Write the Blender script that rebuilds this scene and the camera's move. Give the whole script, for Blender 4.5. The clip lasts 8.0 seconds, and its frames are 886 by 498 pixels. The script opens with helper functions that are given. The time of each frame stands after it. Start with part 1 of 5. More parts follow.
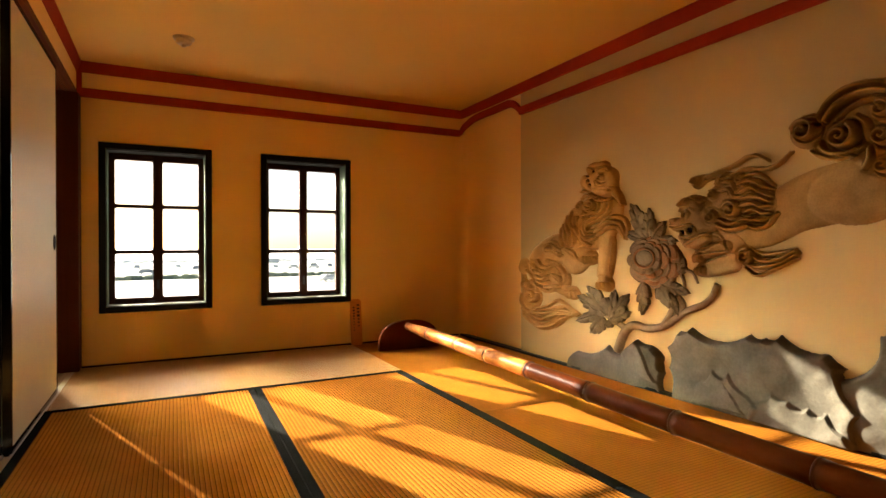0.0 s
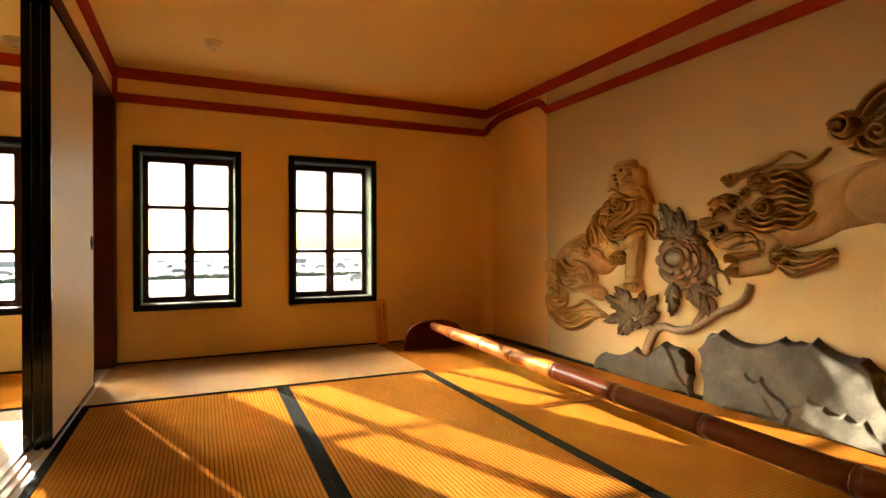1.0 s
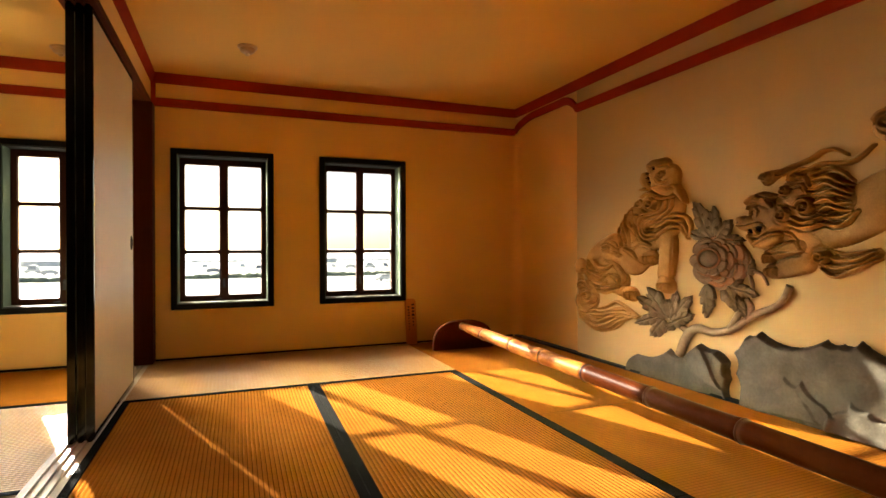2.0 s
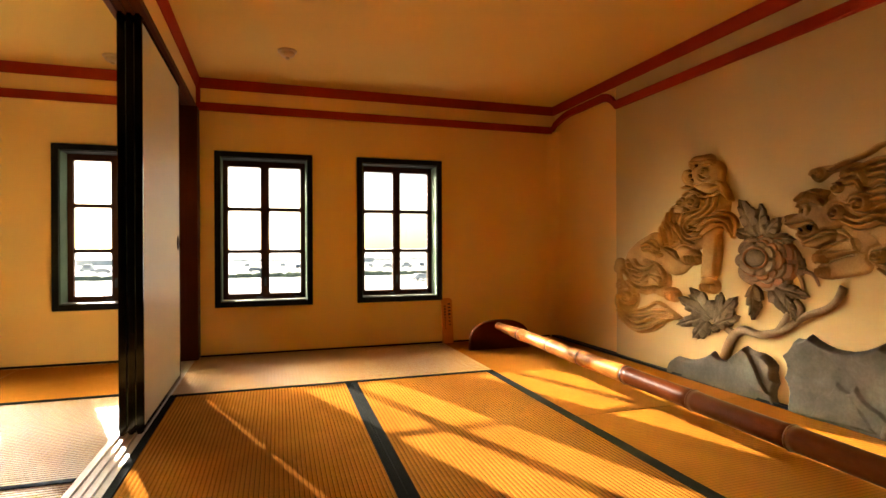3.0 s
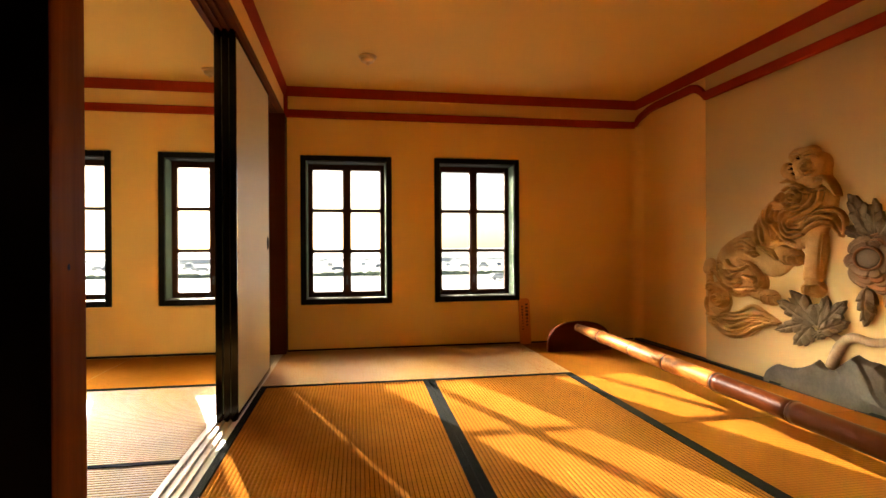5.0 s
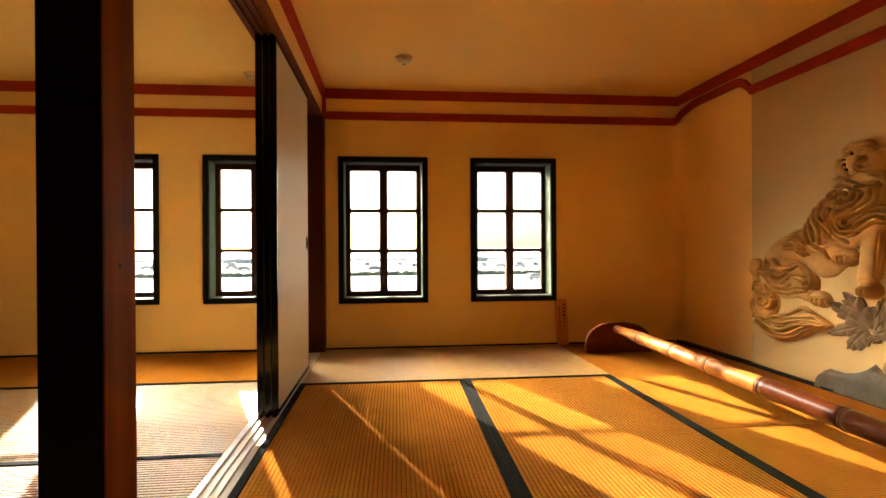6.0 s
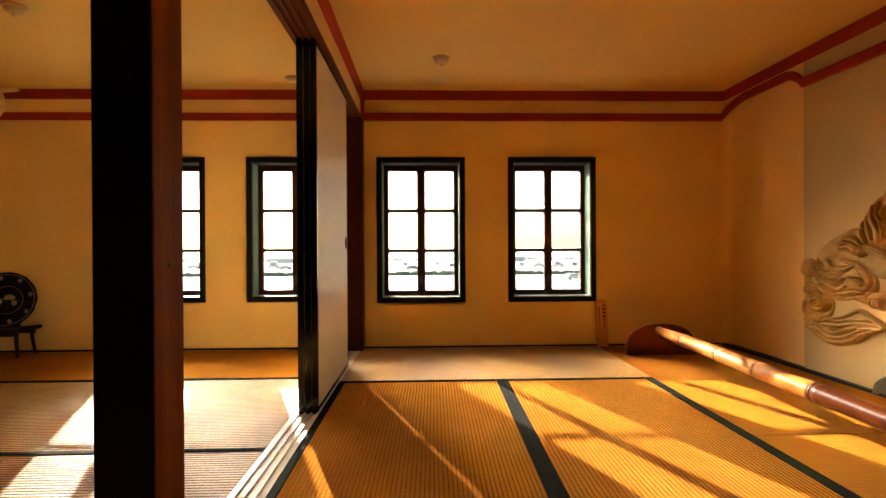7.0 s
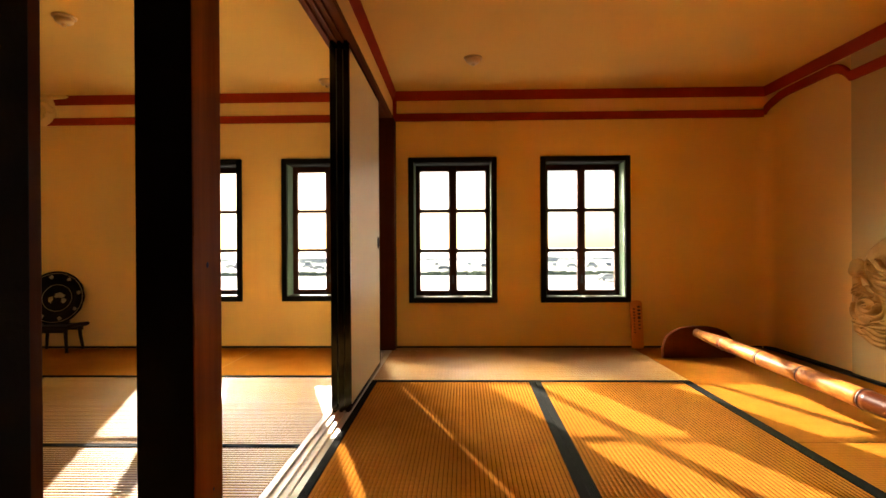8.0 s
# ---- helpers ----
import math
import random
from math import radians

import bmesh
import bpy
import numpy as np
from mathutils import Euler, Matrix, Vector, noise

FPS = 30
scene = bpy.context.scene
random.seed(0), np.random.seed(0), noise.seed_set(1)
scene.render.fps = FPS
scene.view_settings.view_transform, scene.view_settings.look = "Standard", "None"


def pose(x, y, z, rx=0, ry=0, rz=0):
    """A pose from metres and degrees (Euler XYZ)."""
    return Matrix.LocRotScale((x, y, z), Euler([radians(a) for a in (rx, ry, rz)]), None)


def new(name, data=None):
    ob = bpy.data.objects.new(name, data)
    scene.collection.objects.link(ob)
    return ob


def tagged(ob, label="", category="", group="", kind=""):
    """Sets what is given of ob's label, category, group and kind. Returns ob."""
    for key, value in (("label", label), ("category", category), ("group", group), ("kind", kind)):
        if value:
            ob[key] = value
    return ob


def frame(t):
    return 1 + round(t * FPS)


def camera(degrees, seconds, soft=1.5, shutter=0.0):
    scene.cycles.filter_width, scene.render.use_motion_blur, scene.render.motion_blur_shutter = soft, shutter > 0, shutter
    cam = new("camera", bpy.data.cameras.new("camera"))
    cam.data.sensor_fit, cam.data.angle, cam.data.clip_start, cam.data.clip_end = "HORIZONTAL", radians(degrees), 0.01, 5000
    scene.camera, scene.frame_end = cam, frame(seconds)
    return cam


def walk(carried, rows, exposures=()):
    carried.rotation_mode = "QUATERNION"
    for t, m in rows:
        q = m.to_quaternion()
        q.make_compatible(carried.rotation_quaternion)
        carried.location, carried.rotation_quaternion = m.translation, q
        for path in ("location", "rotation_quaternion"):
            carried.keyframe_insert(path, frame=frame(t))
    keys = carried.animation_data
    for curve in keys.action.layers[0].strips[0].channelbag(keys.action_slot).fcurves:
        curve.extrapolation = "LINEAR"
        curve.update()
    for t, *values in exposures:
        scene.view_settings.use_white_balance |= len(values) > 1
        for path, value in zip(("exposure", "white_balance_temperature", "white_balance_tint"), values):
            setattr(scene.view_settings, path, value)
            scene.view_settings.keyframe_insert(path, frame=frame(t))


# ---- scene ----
cam = camera(78.99, 8.0, soft=1.5)
PATH = [
    (0.0, pose(0, 0, 0.82, 89.85, 0.15, -27.49)),
    (0.5, pose(0, 0, 0.82, 89.84, 0.15, -26.31)),
    (1.0, pose(0, 0, 0.82, 89.86, 0.17, -24.80)),
    (2.5, pose(0, 0, 0.82, 89.85, 0.20, -19.95)),
    (3.0, pose(0, 0, 0.82, 89.83, 0.23, -17.87)),
    (3.5, pose(0, 0, 0.82, 89.84, 0.21, -15.75)),
    (4.0, pose(0, 0, 0.82, 89.84, 0.20, -13.81)),
    (4.5, pose(0, 0, 0.82, 89.84, 0.25, -11.71)),
    (6.0, pose(0, 0, 0.82, 89.83, 0.31, -5.85)),
    (6.5, pose(0, 0, 0.82, 89.83, 0.31, -3.91)),
    (7.0, pose(0, 0, 0.82, 89.83, 0.32, -1.87)),
    (7.5, pose(0, 0, 0.82, 89.86, 0.35, 0.19)),
    (8.0, pose(0, 0, 0.82, 89.86, 0.33, 1.50)),
]
walk(cam, PATH, exposures=[(0.0, 2.92, 6950, 11), (8.0, 2.92, 6950, 11)])

# ---- daylight: a low sun through the windows, hazy bright sky ----
SUN_RUN = Vector((0.360, -1.0, -0.352)).normalized()      # the way the sunlight travels
world = bpy.data.worlds.new("sky")
scene.world = world
world.use_nodes = True
wn = world.node_tree.nodes
sky = wn.new("ShaderNodeTexSky")
sky.sky_type = "NISHITA"
sky.sun_disc = False
sky.sun_elevation = math.asin(-SUN_RUN.z)
sky.sun_rotation = math.atan2(-SUN_RUN.x, -SUN_RUN.y)
sky.air_density, sky.dust_density, sky.ozone_density = 1.0, 0.7, 1.0
wn["Background"].inputs["Strength"].default_value = 0.026
world.node_tree.links.new(sky.outputs[0], wn["Background"].inputs["Color"])
sun = new("sun", bpy.data.lights.new("sun", "SUN"))
sun.data.energy, sun.data.angle, sun.data.color = 5.0, radians(0.5), (1.0, 0.91, 0.77)
sun.matrix_world = Matrix.Translation((-3, 9, 6)) @ SUN_RUN.to_track_quat("-Z", "Y").to_matrix().to_4x4()

# ---- materials ----
def material(name, color, rough=0.6, metal=0.0, second=None, scale=6.0, amount=0.5, grain=0.0, grain_scale=120.0,
             stretch=(1, 1, 1), rough_var=0.1, coat=0.0, spec=0.5, detail=6.0, blotch=0.0, weave=None):
    """A surface with stains at a large scale and grain at a small one, in metres."""
    m = bpy.data.materials.new(name)
    m.use_nodes = True
    n, l = m.node_tree.nodes, m.node_tree.links
    b = n["Principled BSDF"]
    tc = n.new("ShaderNodeTexCoord")
    mp = n.new("ShaderNodeMapping")
    mp.inputs["Scale"].default_value = stretch
    l.new(tc.outputs["Object"], mp.inputs["Vector"])
    big = n.new("ShaderNodeTexNoise")
    big.inputs["Scale"].default_value, big.inputs["Detail"].default_value, big.inputs["Roughness"].default_value = scale, detail, 0.62
    l.new(mp.outputs[0], big.inputs["Vector"])
    ramp = n.new("ShaderNodeMapRange")
    ramp.inputs["From Min"].default_value, ramp.inputs["From Max"].default_value = 0.32, 0.68
    ramp.inputs["To Max"].default_value = amount
    l.new(big.outputs["Fac"], ramp.inputs["Value"])
    mix = n.new("ShaderNodeMix")
    mix.data_type = "RGBA"
    mix.inputs["A"].default_value = (*color, 1)
    mix.inputs["B"].default_value = (*(second or [c * 0.75 for c in color]), 1)
    l.new(ramp.outputs[0], mix.inputs["Factor"])
    out = mix.outputs["Result"]
    small = n.new("ShaderNodeTexNoise")
    small.inputs["Scale"].default_value, small.inputs["Detail"].default_value = grain_scale, 3.0
    l.new(mp.outputs[0], small.inputs["Vector"])
    if blotch:
        dim = n.new("ShaderNodeMapRange")
        dim.inputs["To Min"].default_value, dim.inputs["To Max"].default_value = 1 - blotch, 1 + blotch
        l.new(small.outputs["Fac"], dim.inputs["Value"])
        mul = n.new("ShaderNodeMix")
        mul.data_type, mul.blend_type = "RGBA", "MULTIPLY"
        mul.inputs["Factor"].default_value = 1.0
        l.new(out, mul.inputs["A"])
        l.new(dim.outputs[0], mul.inputs["B"])
        out = mul.outputs["Result"]
    height = small.outputs["Fac"]
    if weave:
        # rush beads: bands across the ribs, broken up by a little noise
        axis, pitch, depth = weave
        wv = n.new("ShaderNodeTexWave")
        wv.bands_direction = axis
        wv.inputs["Scale"].default_value = math.pi / 10 / pitch
        wv.inputs["Distortion"].default_value, wv.inputs["Detail Scale"].default_value = 1.2, 6.0
        l.new(tc.outputs["Object"], wv.inputs["Vector"])
        wd = n.new("ShaderNodeMapRange")
        wd.inputs["To Min"].default_value, wd.inputs["To Max"].default_value = 1 - depth, 1 + depth * 0.5
        l.new(wv.outputs["Fac"], wd.inputs["Value"])
        wm = n.new("ShaderNodeMix")
        wm.data_type, wm.blend_type = "RGBA", "MULTIPLY"
        wm.inputs["Factor"].default_value = 1.0
        l.new(out, wm.inputs["A"])
        l.new(wd.outputs[0], wm.inputs["B"])
        out = wm.outputs["Result"]
        ad = n.new("ShaderNodeMath")
        l.new(wv.outputs["Fac"], ad.inputs[0])
        l.new(small.outputs["Fac"], ad.inputs[1])
        height = ad.outputs[0]
    l.new(out, b.inputs["Base Color"])
    rr = n.new("ShaderNodeMapRange")
    rr.inputs["To Min"].default_value, rr.inputs["To Max"].default_value = max(0.02, rough - rough_var), min(1, rough + rough_var)
    l.new(big.outputs["Fac"], rr.inputs["Value"])
    l.new(rr.outputs[0], b.inputs["Roughness"])
    b.inputs["Metallic"].default_value, b.inputs["Coat Weight"].default_value = metal, coat
    b.inputs["Coat Roughness"].default_value, b.inputs["Specular IOR Level"].default_value = 0.08, spec
    if grain:
        bump = n.new("ShaderNodeBump")
        bump.inputs["Strength"].default_value, bump.inputs["Distance"].default_value = min(1, grain), 0.002
        l.new(height, bump.inputs["Height"])
        l.new(bump.outputs[0], b.inputs["Normal"])
    return m


M_WALL = material("cream plaster", (0.89, 0.61, 0.235), 0.9, second=(0.85, 0.565, 0.20), scale=1.3, amount=0.6, grain=0.35, grain_scale=260, spec=0.08, blotch=0.05)
# relief wall colour is lowered to stand in for falloff towards the right
M_RELIEFWALL = material("falloff toned plaster", (0.57, 0.42, 0.19), 0.9, second=(0.525, 0.38, 0.16), scale=1.6, amount=0.6, grain=0.3, grain_scale=240, spec=0.08, blotch=0.05)
M_CEIL = material("cream ceiling plaster", (0.81, 0.525, 0.16), 0.92, second=(0.76, 0.48, 0.135), scale=1.0, amount=0.6, grain=0.3, grain_scale=240, spec=0.08, blotch=0.05)
M_RED = material("oxide red paint", (0.36, 0.034, 0.010), 0.65, second=(0.28, 0.024, 0.008), scale=4, grain=0.2, grain_scale=150, spec=0.06)
M_BLACK = material("black lacquer", (0.005, 0.004, 0.0035), 0.13, second=(0.008, 0.006, 0.005), scale=8, grain=0.0, rough_var=0.04, spec=0.3)
M_BLACKWIN = material("black window paint", (0.007, 0.008, 0.008), 0.5, second=(0.013, 0.013, 0.012), scale=9, grain=0.15, grain_scale=90, spec=0.06)
M_REVEAL = material("grey green paint", (0.10, 0.135, 0.10), 0.85, second=(0.060, 0.082, 0.058), scale=7, grain=0.2, spec=0.01)
M_SASH = material("dark stained sash wood", (0.06, 0.020, 0.010), 0.5, second=(0.025, 0.010, 0.006), scale=10, grain=0.2, stretch=(1, 1, 0.15), spec=0.08)
M_POST = material("reddish stained timber", (0.31, 0.085, 0.009), 0.6, second=(0.12, 0.03, 0.005), scale=14, amount=0.8, grain=0.35, grain_scale=90, stretch=(1, 1, 0.06), spec=0.02)
M_BEAM = material("reddish stained beam timber", (0.17, 0.045, 0.011), 0.6, second=(0.08, 0.020, 0.007), scale=14, amount=0.8, grain=0.35, grain_scale=90, stretch=(1, 0.06, 1), spec=0.03)
M_SILLWOOD = material("worn pale sill timber", (0.54, 0.46, 0.32), 0.4, second=(0.34, 0.27, 0.17), scale=16, amount=0.8, grain=0.3, grain_scale=80, stretch=(1, 0.05, 1))
M_PAPER = material("fusuma paper", (0.74, 0.66, 0.42), 0.5, second=(0.66, 0.58, 0.35), scale=3, amount=0.5, grain=0.2, grain_scale=150, stretch=(1, 0.25, 1), spec=0.4, blotch=0.12)
M_TATAMI = material("aged straw matting", (0.37, 0.142, 0.022), 0.8, second=(0.25, 0.09, 0.013), scale=2.2, amount=0.8, grain=0.35, grain_scale=300, spec=0.0, blotch=0.3, weave=("Y", 0.03, 0.05))
M_TATAMI_X = material("aged smooth straw matting", (0.36, 0.132, 0.017), 0.8, second=(0.26, 0.092, 0.011), scale=2.2, amount=0.8, grain=0.3, grain_scale=300, spec=0.0, blotch=0.22, weave=("X", 0.022, 0.06))
# the next two straws hold some of the sky's sheen in a paler colour
M_TATAMI_L = material("straw matting paled for sheen", (0.40, 0.215, 0.052), 0.42, second=(0.31, 0.16, 0.036), scale=2.2, amount=0.8, grain=0.3, grain_scale=300, spec=0.34, blotch=0.22, weave=("X", 0.022, 0.1))
M_TATAMI_B = material("window straw matting paled for sheen", (0.46, 0.275, 0.082), 0.42, second=(0.38, 0.215, 0.06), scale=2.2, amount=0.8, grain=0.25, grain_scale=300, spec=0.42, blotch=0.2, weave=("X", 0.022, 0.12))
M_HERI = material("dark cloth border", (0.0035, 0.004, 0.0035), 0.9, second=(0.007, 0.008, 0.007), scale=30, grain=0.5, grain_scale=700, spec=0.01)
# two bamboo tones: window gloss painted into one, shade into the other
M_BAMBOO = material("smoked bamboo paled for gloss", (0.42, 0.155, 0.028), 0.45, second=(0.07, 0.015, 0.003), scale=9, amount=1.0, grain=0.12, grain_scale=60, stretch=(1, 0.45, 1), spec=0.02, blotch=0.15)
M_BAMBOO_DARK = material("smoked bamboo darkened for shade", (0.085, 0.018, 0.003), 0.30, second=(0.028, 0.006, 0.002), scale=4, amount=0.9, grain=0.12, grain_scale=60, stretch=(1, 0.3, 1), spec=0.03, blotch=0.3)
M_BOARD = material("dark red varnished board", (0.15, 0.030, 0.006), 0.5, second=(0.08, 0.016, 0.004), scale=8, amount=0.8, grain=0.2, stretch=(0.3, 1, 1), spec=0.03)
M_TABLET = material("orange wood tablet", (0.68, 0.25, 0.055), 0.5, second=(0.56, 0.19, 0.04), scale=9, stretch=(1, 1, 0.15), grain=0.2)
M_INK = material("dark ink", (0.03, 0.012, 0.006), 0.7)
M_GROUND = material("pale concrete", (0.55, 0.54, 0.50), 0.9, second=(0.45, 0.45, 0.42), scale=0.05, amount=0.8)

M_LION = material("ochre painted plaster", (0.57, 0.345, 0.11), 0.8, second=(0.30, 0.175, 0.056), scale=5, amount=0.8, grain=0.4, grain_scale=120, spec=0.08, blotch=0.15)
# weathered patches, over a base also darkened for the dim upper right
M_BEAST = material("weathered plaster darkened for shade", (0.46, 0.285, 0.096), 0.8, second=(0.18, 0.11, 0.045), scale=4, amount=0.85, grain=0.4, grain_scale=120, spec=0.08, blotch=0.2)
M_ROCK = material("grey cement plaster", (0.135, 0.124, 0.092), 0.85, second=(0.065, 0.058, 0.044), scale=7, amount=0.8, grain=0.6, grain_scale=70, spec=0.1, blotch=0.25)
M_LEAF = material("grey leaf plaster", (0.20, 0.152, 0.082), 0.8, second=(0.12, 0.092, 0.052), scale=12, amount=0.8, grain=0.4, grain_scale=110, spec=0.06, blotch=0.2)
M_STEM = material("buff stem plaster", (0.32, 0.24, 0.13), 0.8, second=(0.19, 0.14, 0.08), scale=14, amount=0.8, grain=0.4, spec=0.06, blotch=0.2)
M_PETAL = material("grey brown petal plaster", (0.25, 0.168, 0.088), 0.8, second=(0.16, 0.11, 0.062), scale=14, amount=0.8, grain=0.3, spec=0.06, blotch=0.2)
M_PETALRED = material("rusty petal plaster", (0.27, 0.125, 0.045), 0.8, second=(0.20, 0.13, 0.068), scale=14, amount=0.8, grain=0.3, spec=0.06, blotch=0.2)
# darker straw tones that paint the shade between the ribs
M_RIBSHADE = material("straw matting groove shade", (0.105, 0.037, 0.005), 0.9, second=(0.075, 0.026, 0.003), scale=2.2, spec=0)
M_RIBSHADE_PALE = material("smooth straw matting groove shade", (0.23, 0.085, 0.011), 0.9, second=(0.18, 0.066, 0.008), scale=2.2, spec=0)
M_JAMB = material("dark stained jamb timber", (0.075, 0.016, 0.005), 0.55, second=(0.04, 0.009, 0.004), scale=14, amount=0.8, grain=0.3, grain_scale=90, stretch=(1, 1, 0.06), spec=0.05)
M_SILL = material("grey sill paint", (0.09, 0.095, 0.078), 0.6, second=(0.06, 0.063, 0.05), scale=9, grain=0.2, spec=0.1)
# near black that stands in for shade on post faces
M_SHADEBLACK = material("dull black shade tone", (0.006, 0.004, 0.003), 0.7, second=(0.010, 0.006, 0.005), scale=10, grain=0.2, spec=0.03)
M_CORE = material("straw core", (0.35, 0.22, 0.07), 0.8, grain=0.4)
M_DARKWOOD = material("dark brown timber", (0.016, 0.007, 0.004), 0.6, second=(0.01, 0.005, 0.003), scale=9, grain=0.3, stretch=(0.2, 1, 1), spec=0.15)
M_STEEL = material("dark worn metal", (0.06, 0.055, 0.05), 0.45, metal=0.6)
M_HOLE = material("dark recess", (0.008, 0.007, 0.006), 0.8)
M_NODE = material("bamboo node", (0.05, 0.014, 0.005), 0.5, second=(0.09, 0.025, 0.008), scale=20, spec=0.2)
M_PLASTIC = material("yellowed plastic", (0.66, 0.46, 0.22), 0.35, second=(0.58, 0.39, 0.18), scale=10)
M_DISH = material("dark glazed ware", (0.004, 0.0035, 0.004), 0.35, second=(0.013, 0.011, 0.010), scale=14, spec=0.06)
M_GLAZE = material("pale glaze", (0.42, 0.34, 0.20), 0.35, second=(0.20, 0.16, 0.10), scale=40, amount=0.8)
M_HEDGE = material("hedge leaves", (0.44, 0.49, 0.38), 0.9, second=(0.34, 0.38, 0.28), scale=0.8, blotch=0.3, grain_scale=3)
# distance haze is painted in: the far trees are nearly white
M_FARWOOD = material("far trees with haze in colour", (0.82, 0.86, 0.89), 0.95, second=(0.90, 0.92, 0.93), scale=0.05, amount=0.9)
M_CARWHITE = material("white paint", (0.88, 0.88, 0.87), 0.3, second=(0.68, 0.68, 0.67), scale=1.0, coat=0.3)
M_CARSILVER = material("silver paint", (0.60, 0.62, 0.64), 0.4, metal=0.1, coat=0.3)
M_CARDARK = material("grey blue paint", (0.26, 0.29, 0.34), 0.3, coat=0.3)
# car glass and tyres are paled to paint in the glare outside
M_DARKGLASS = material("car glass and rubber lightened for glare", (0.42, 0.45, 0.48), 0.4)
M_ROOF = material("pale blue sheet roof", (0.70, 0.73, 0.76), 0.6, scale=0.5)

for m in (M_HEDGE, M_FARWOOD):
    # leaves let the low sun shine through them
    g = m.node_tree.nodes["Principled BSDF"]
    lit, both = m.node_tree.nodes.new("ShaderNodeBsdfTranslucent"), m.node_tree.nodes.new("ShaderNodeMixShader")
    m.node_tree.links.new(g.inputs["Base Color"].links[0].from_socket, lit.inputs["Color"])
    m.node_tree.links.new(g.outputs[0], both.inputs[1])
    m.node_tree.links.new(lit.outputs[0], both.inputs[2])
    m.node_tree.links.new(both.outputs[0], m.node_tree.nodes["Material Output"].inputs["Surface"])
m = bpy.data.materials.new("window glass")
m.use_nodes = True
g = m.node_tree.nodes["Principled BSDF"]
g.inputs["Transmission Weight"].default_value, g.inputs["Roughness"].default_value = 1.0, 0.0
g.inputs["IOR"].default_value, g.inputs["Base Color"].default_value = 1.45, (0.97, 0.99, 0.98, 1)
M_GLASS = m


# ---- helpers for shapes ----
def box(bm, x0, x1, y0, y1, z0, z1):
    v = [bm.verts.new((x, y, z)) for z in (z0, z1) for x, y in ((x0, y0), (x1, y0), (x1, y1), (x0, y1))]
    for f in ((3, 2, 1, 0), (4, 5, 6, 7), (0, 1, 5, 4), (1, 2, 6, 5), (2, 3, 7, 6), (3, 0, 4, 7)):
        bm.faces.new([v[i] for i in f])
    return v


def bevel(bm, w, seg=2):
    bmesh.ops.bevel(bm, geom=bm.edges[:], offset=w, segments=seg, affect="EDGES", profile=0.5)


def boxes(*rows, soft=0.0):
    bm = bmesh.new()
    for r in rows:
        box(bm, *r)
    if soft:
        bevel(bm, soft)
    return bm


def part(name, bm, mat, parent=None, label="", smooth=False):
    me = bpy.data.meshes.new(name)
    bmesh.ops.recalc_face_normals(bm, faces=bm.faces[:])
    bm.to_mesh(me)
    bm.free()
    me.materials.append(mat)
    if smooth:
        me.polygons.foreach_set("use_smooth", [True] * len(me.polygons))
    ob = new(name, me)
    if parent is not None:
        ob.parent = parent
    if label:
        ob["label"] = label
    return ob


def thing(name, label, category, group="", kind="", at=(0, 0, 0)):
    ob = new(name)
    ob.empty_display_size = 0.1
    ob.location = at
    return tagged(ob, label, category, group, kind)


def setting(name, bm, mat, label, category, smooth=False):
    return tagged(part(name, bm, mat, None, "", smooth), label, category, "", "structure")


def pierced(axis, a, b, us, zs, holes):
    """A wall from a to b in its thickness, over the breaks us along it and zs upward, without the cells named in holes."""
    bm = bmesh.new()
    made = {}

    def vert(u, t, z):
        key = (u, t, z)
        if key not in made:
            made[key] = bm.verts.new((us[u], (a, b)[t], zs[z]) if axis == "y" else ((a, b)[t], us[u], zs[z]))
        return made[key]

    solid = {(i, k) for i in range(len(us) - 1) for k in range(len(zs) - 1)} - set(holes)
    for i, k in solid:
        for t in (0, 1):
            bm.faces.new([vert(i, t, k), vert(i + 1, t, k), vert(i + 1, t, k + 1), vert(i, t, k + 1)])
        for di, dk, e in ((-1, 0, ((i, k), (i, k + 1))), (1, 0, ((i + 1, k), (i + 1, k + 1))), (0, -1, ((i, k), (i + 1, k))), (0, 1, ((i, k + 1), (i + 1, k + 1)))):
            if (i + di, k + dk) not in solid:
                (u0, z0), (u1, z1) = e
                bm.faces.new([vert(u0, 0, z0), vert(u1, 0, z1), vert(u1, 1, z1), vert(u0, 1, z0)])
    return bm


def sweep(bm, pts, radii, sides=10, flat=1.0, cap=True, normal=None):
    """A tapered tube along pts; flat squashes it along normal."""
    rings = []
    for i, p in enumerate(pts):
        p = Vector(p)
        d = (Vector(pts[min(i + 1, len(pts) - 1)]) - Vector(pts[max(i - 1, 0)])).normalized()
        nrm = Vector(normal) if normal else (Vector((0, 0, 1)) if abs(d.z) < 0.9 else Vector((1, 0, 0)))
        nrm = (nrm - d * nrm.dot(d)).normalized()
        bi = d.cross(nrm)
        r = radii[i] if hasattr(radii, "__len__") else radii
        rings.append([bm.verts.new(p + (nrm * math.cos(a) * flat + bi * math.sin(a)) * r) for a in (2 * math.pi * k / sides for k in range(sides))])
    for r0, r1 in zip(rings, rings[1:]):
        for k in range(sides):
            bm.faces.new([r0[k], r0[(k + 1) % sides], r1[(k + 1) % sides], r1[k]])
    if cap:
        bm.faces.new(rings[0])
        bm.faces.new(rings[-1])

# ---- the two rooms ----
WALL_Y, CEIL_Z = 4.403, 2.10       # inner face of the window wall, ceiling
RIGHT_X, LEFT_X, BACK_Y = 2.49, -3.64, -0.8
BAY_Y = 3.47
LO_COVE = 1.87                       # height of the coved corner
BAY_X = RIGHT_X + 0.022             # the corner bay lies a little deeper than the relief wall
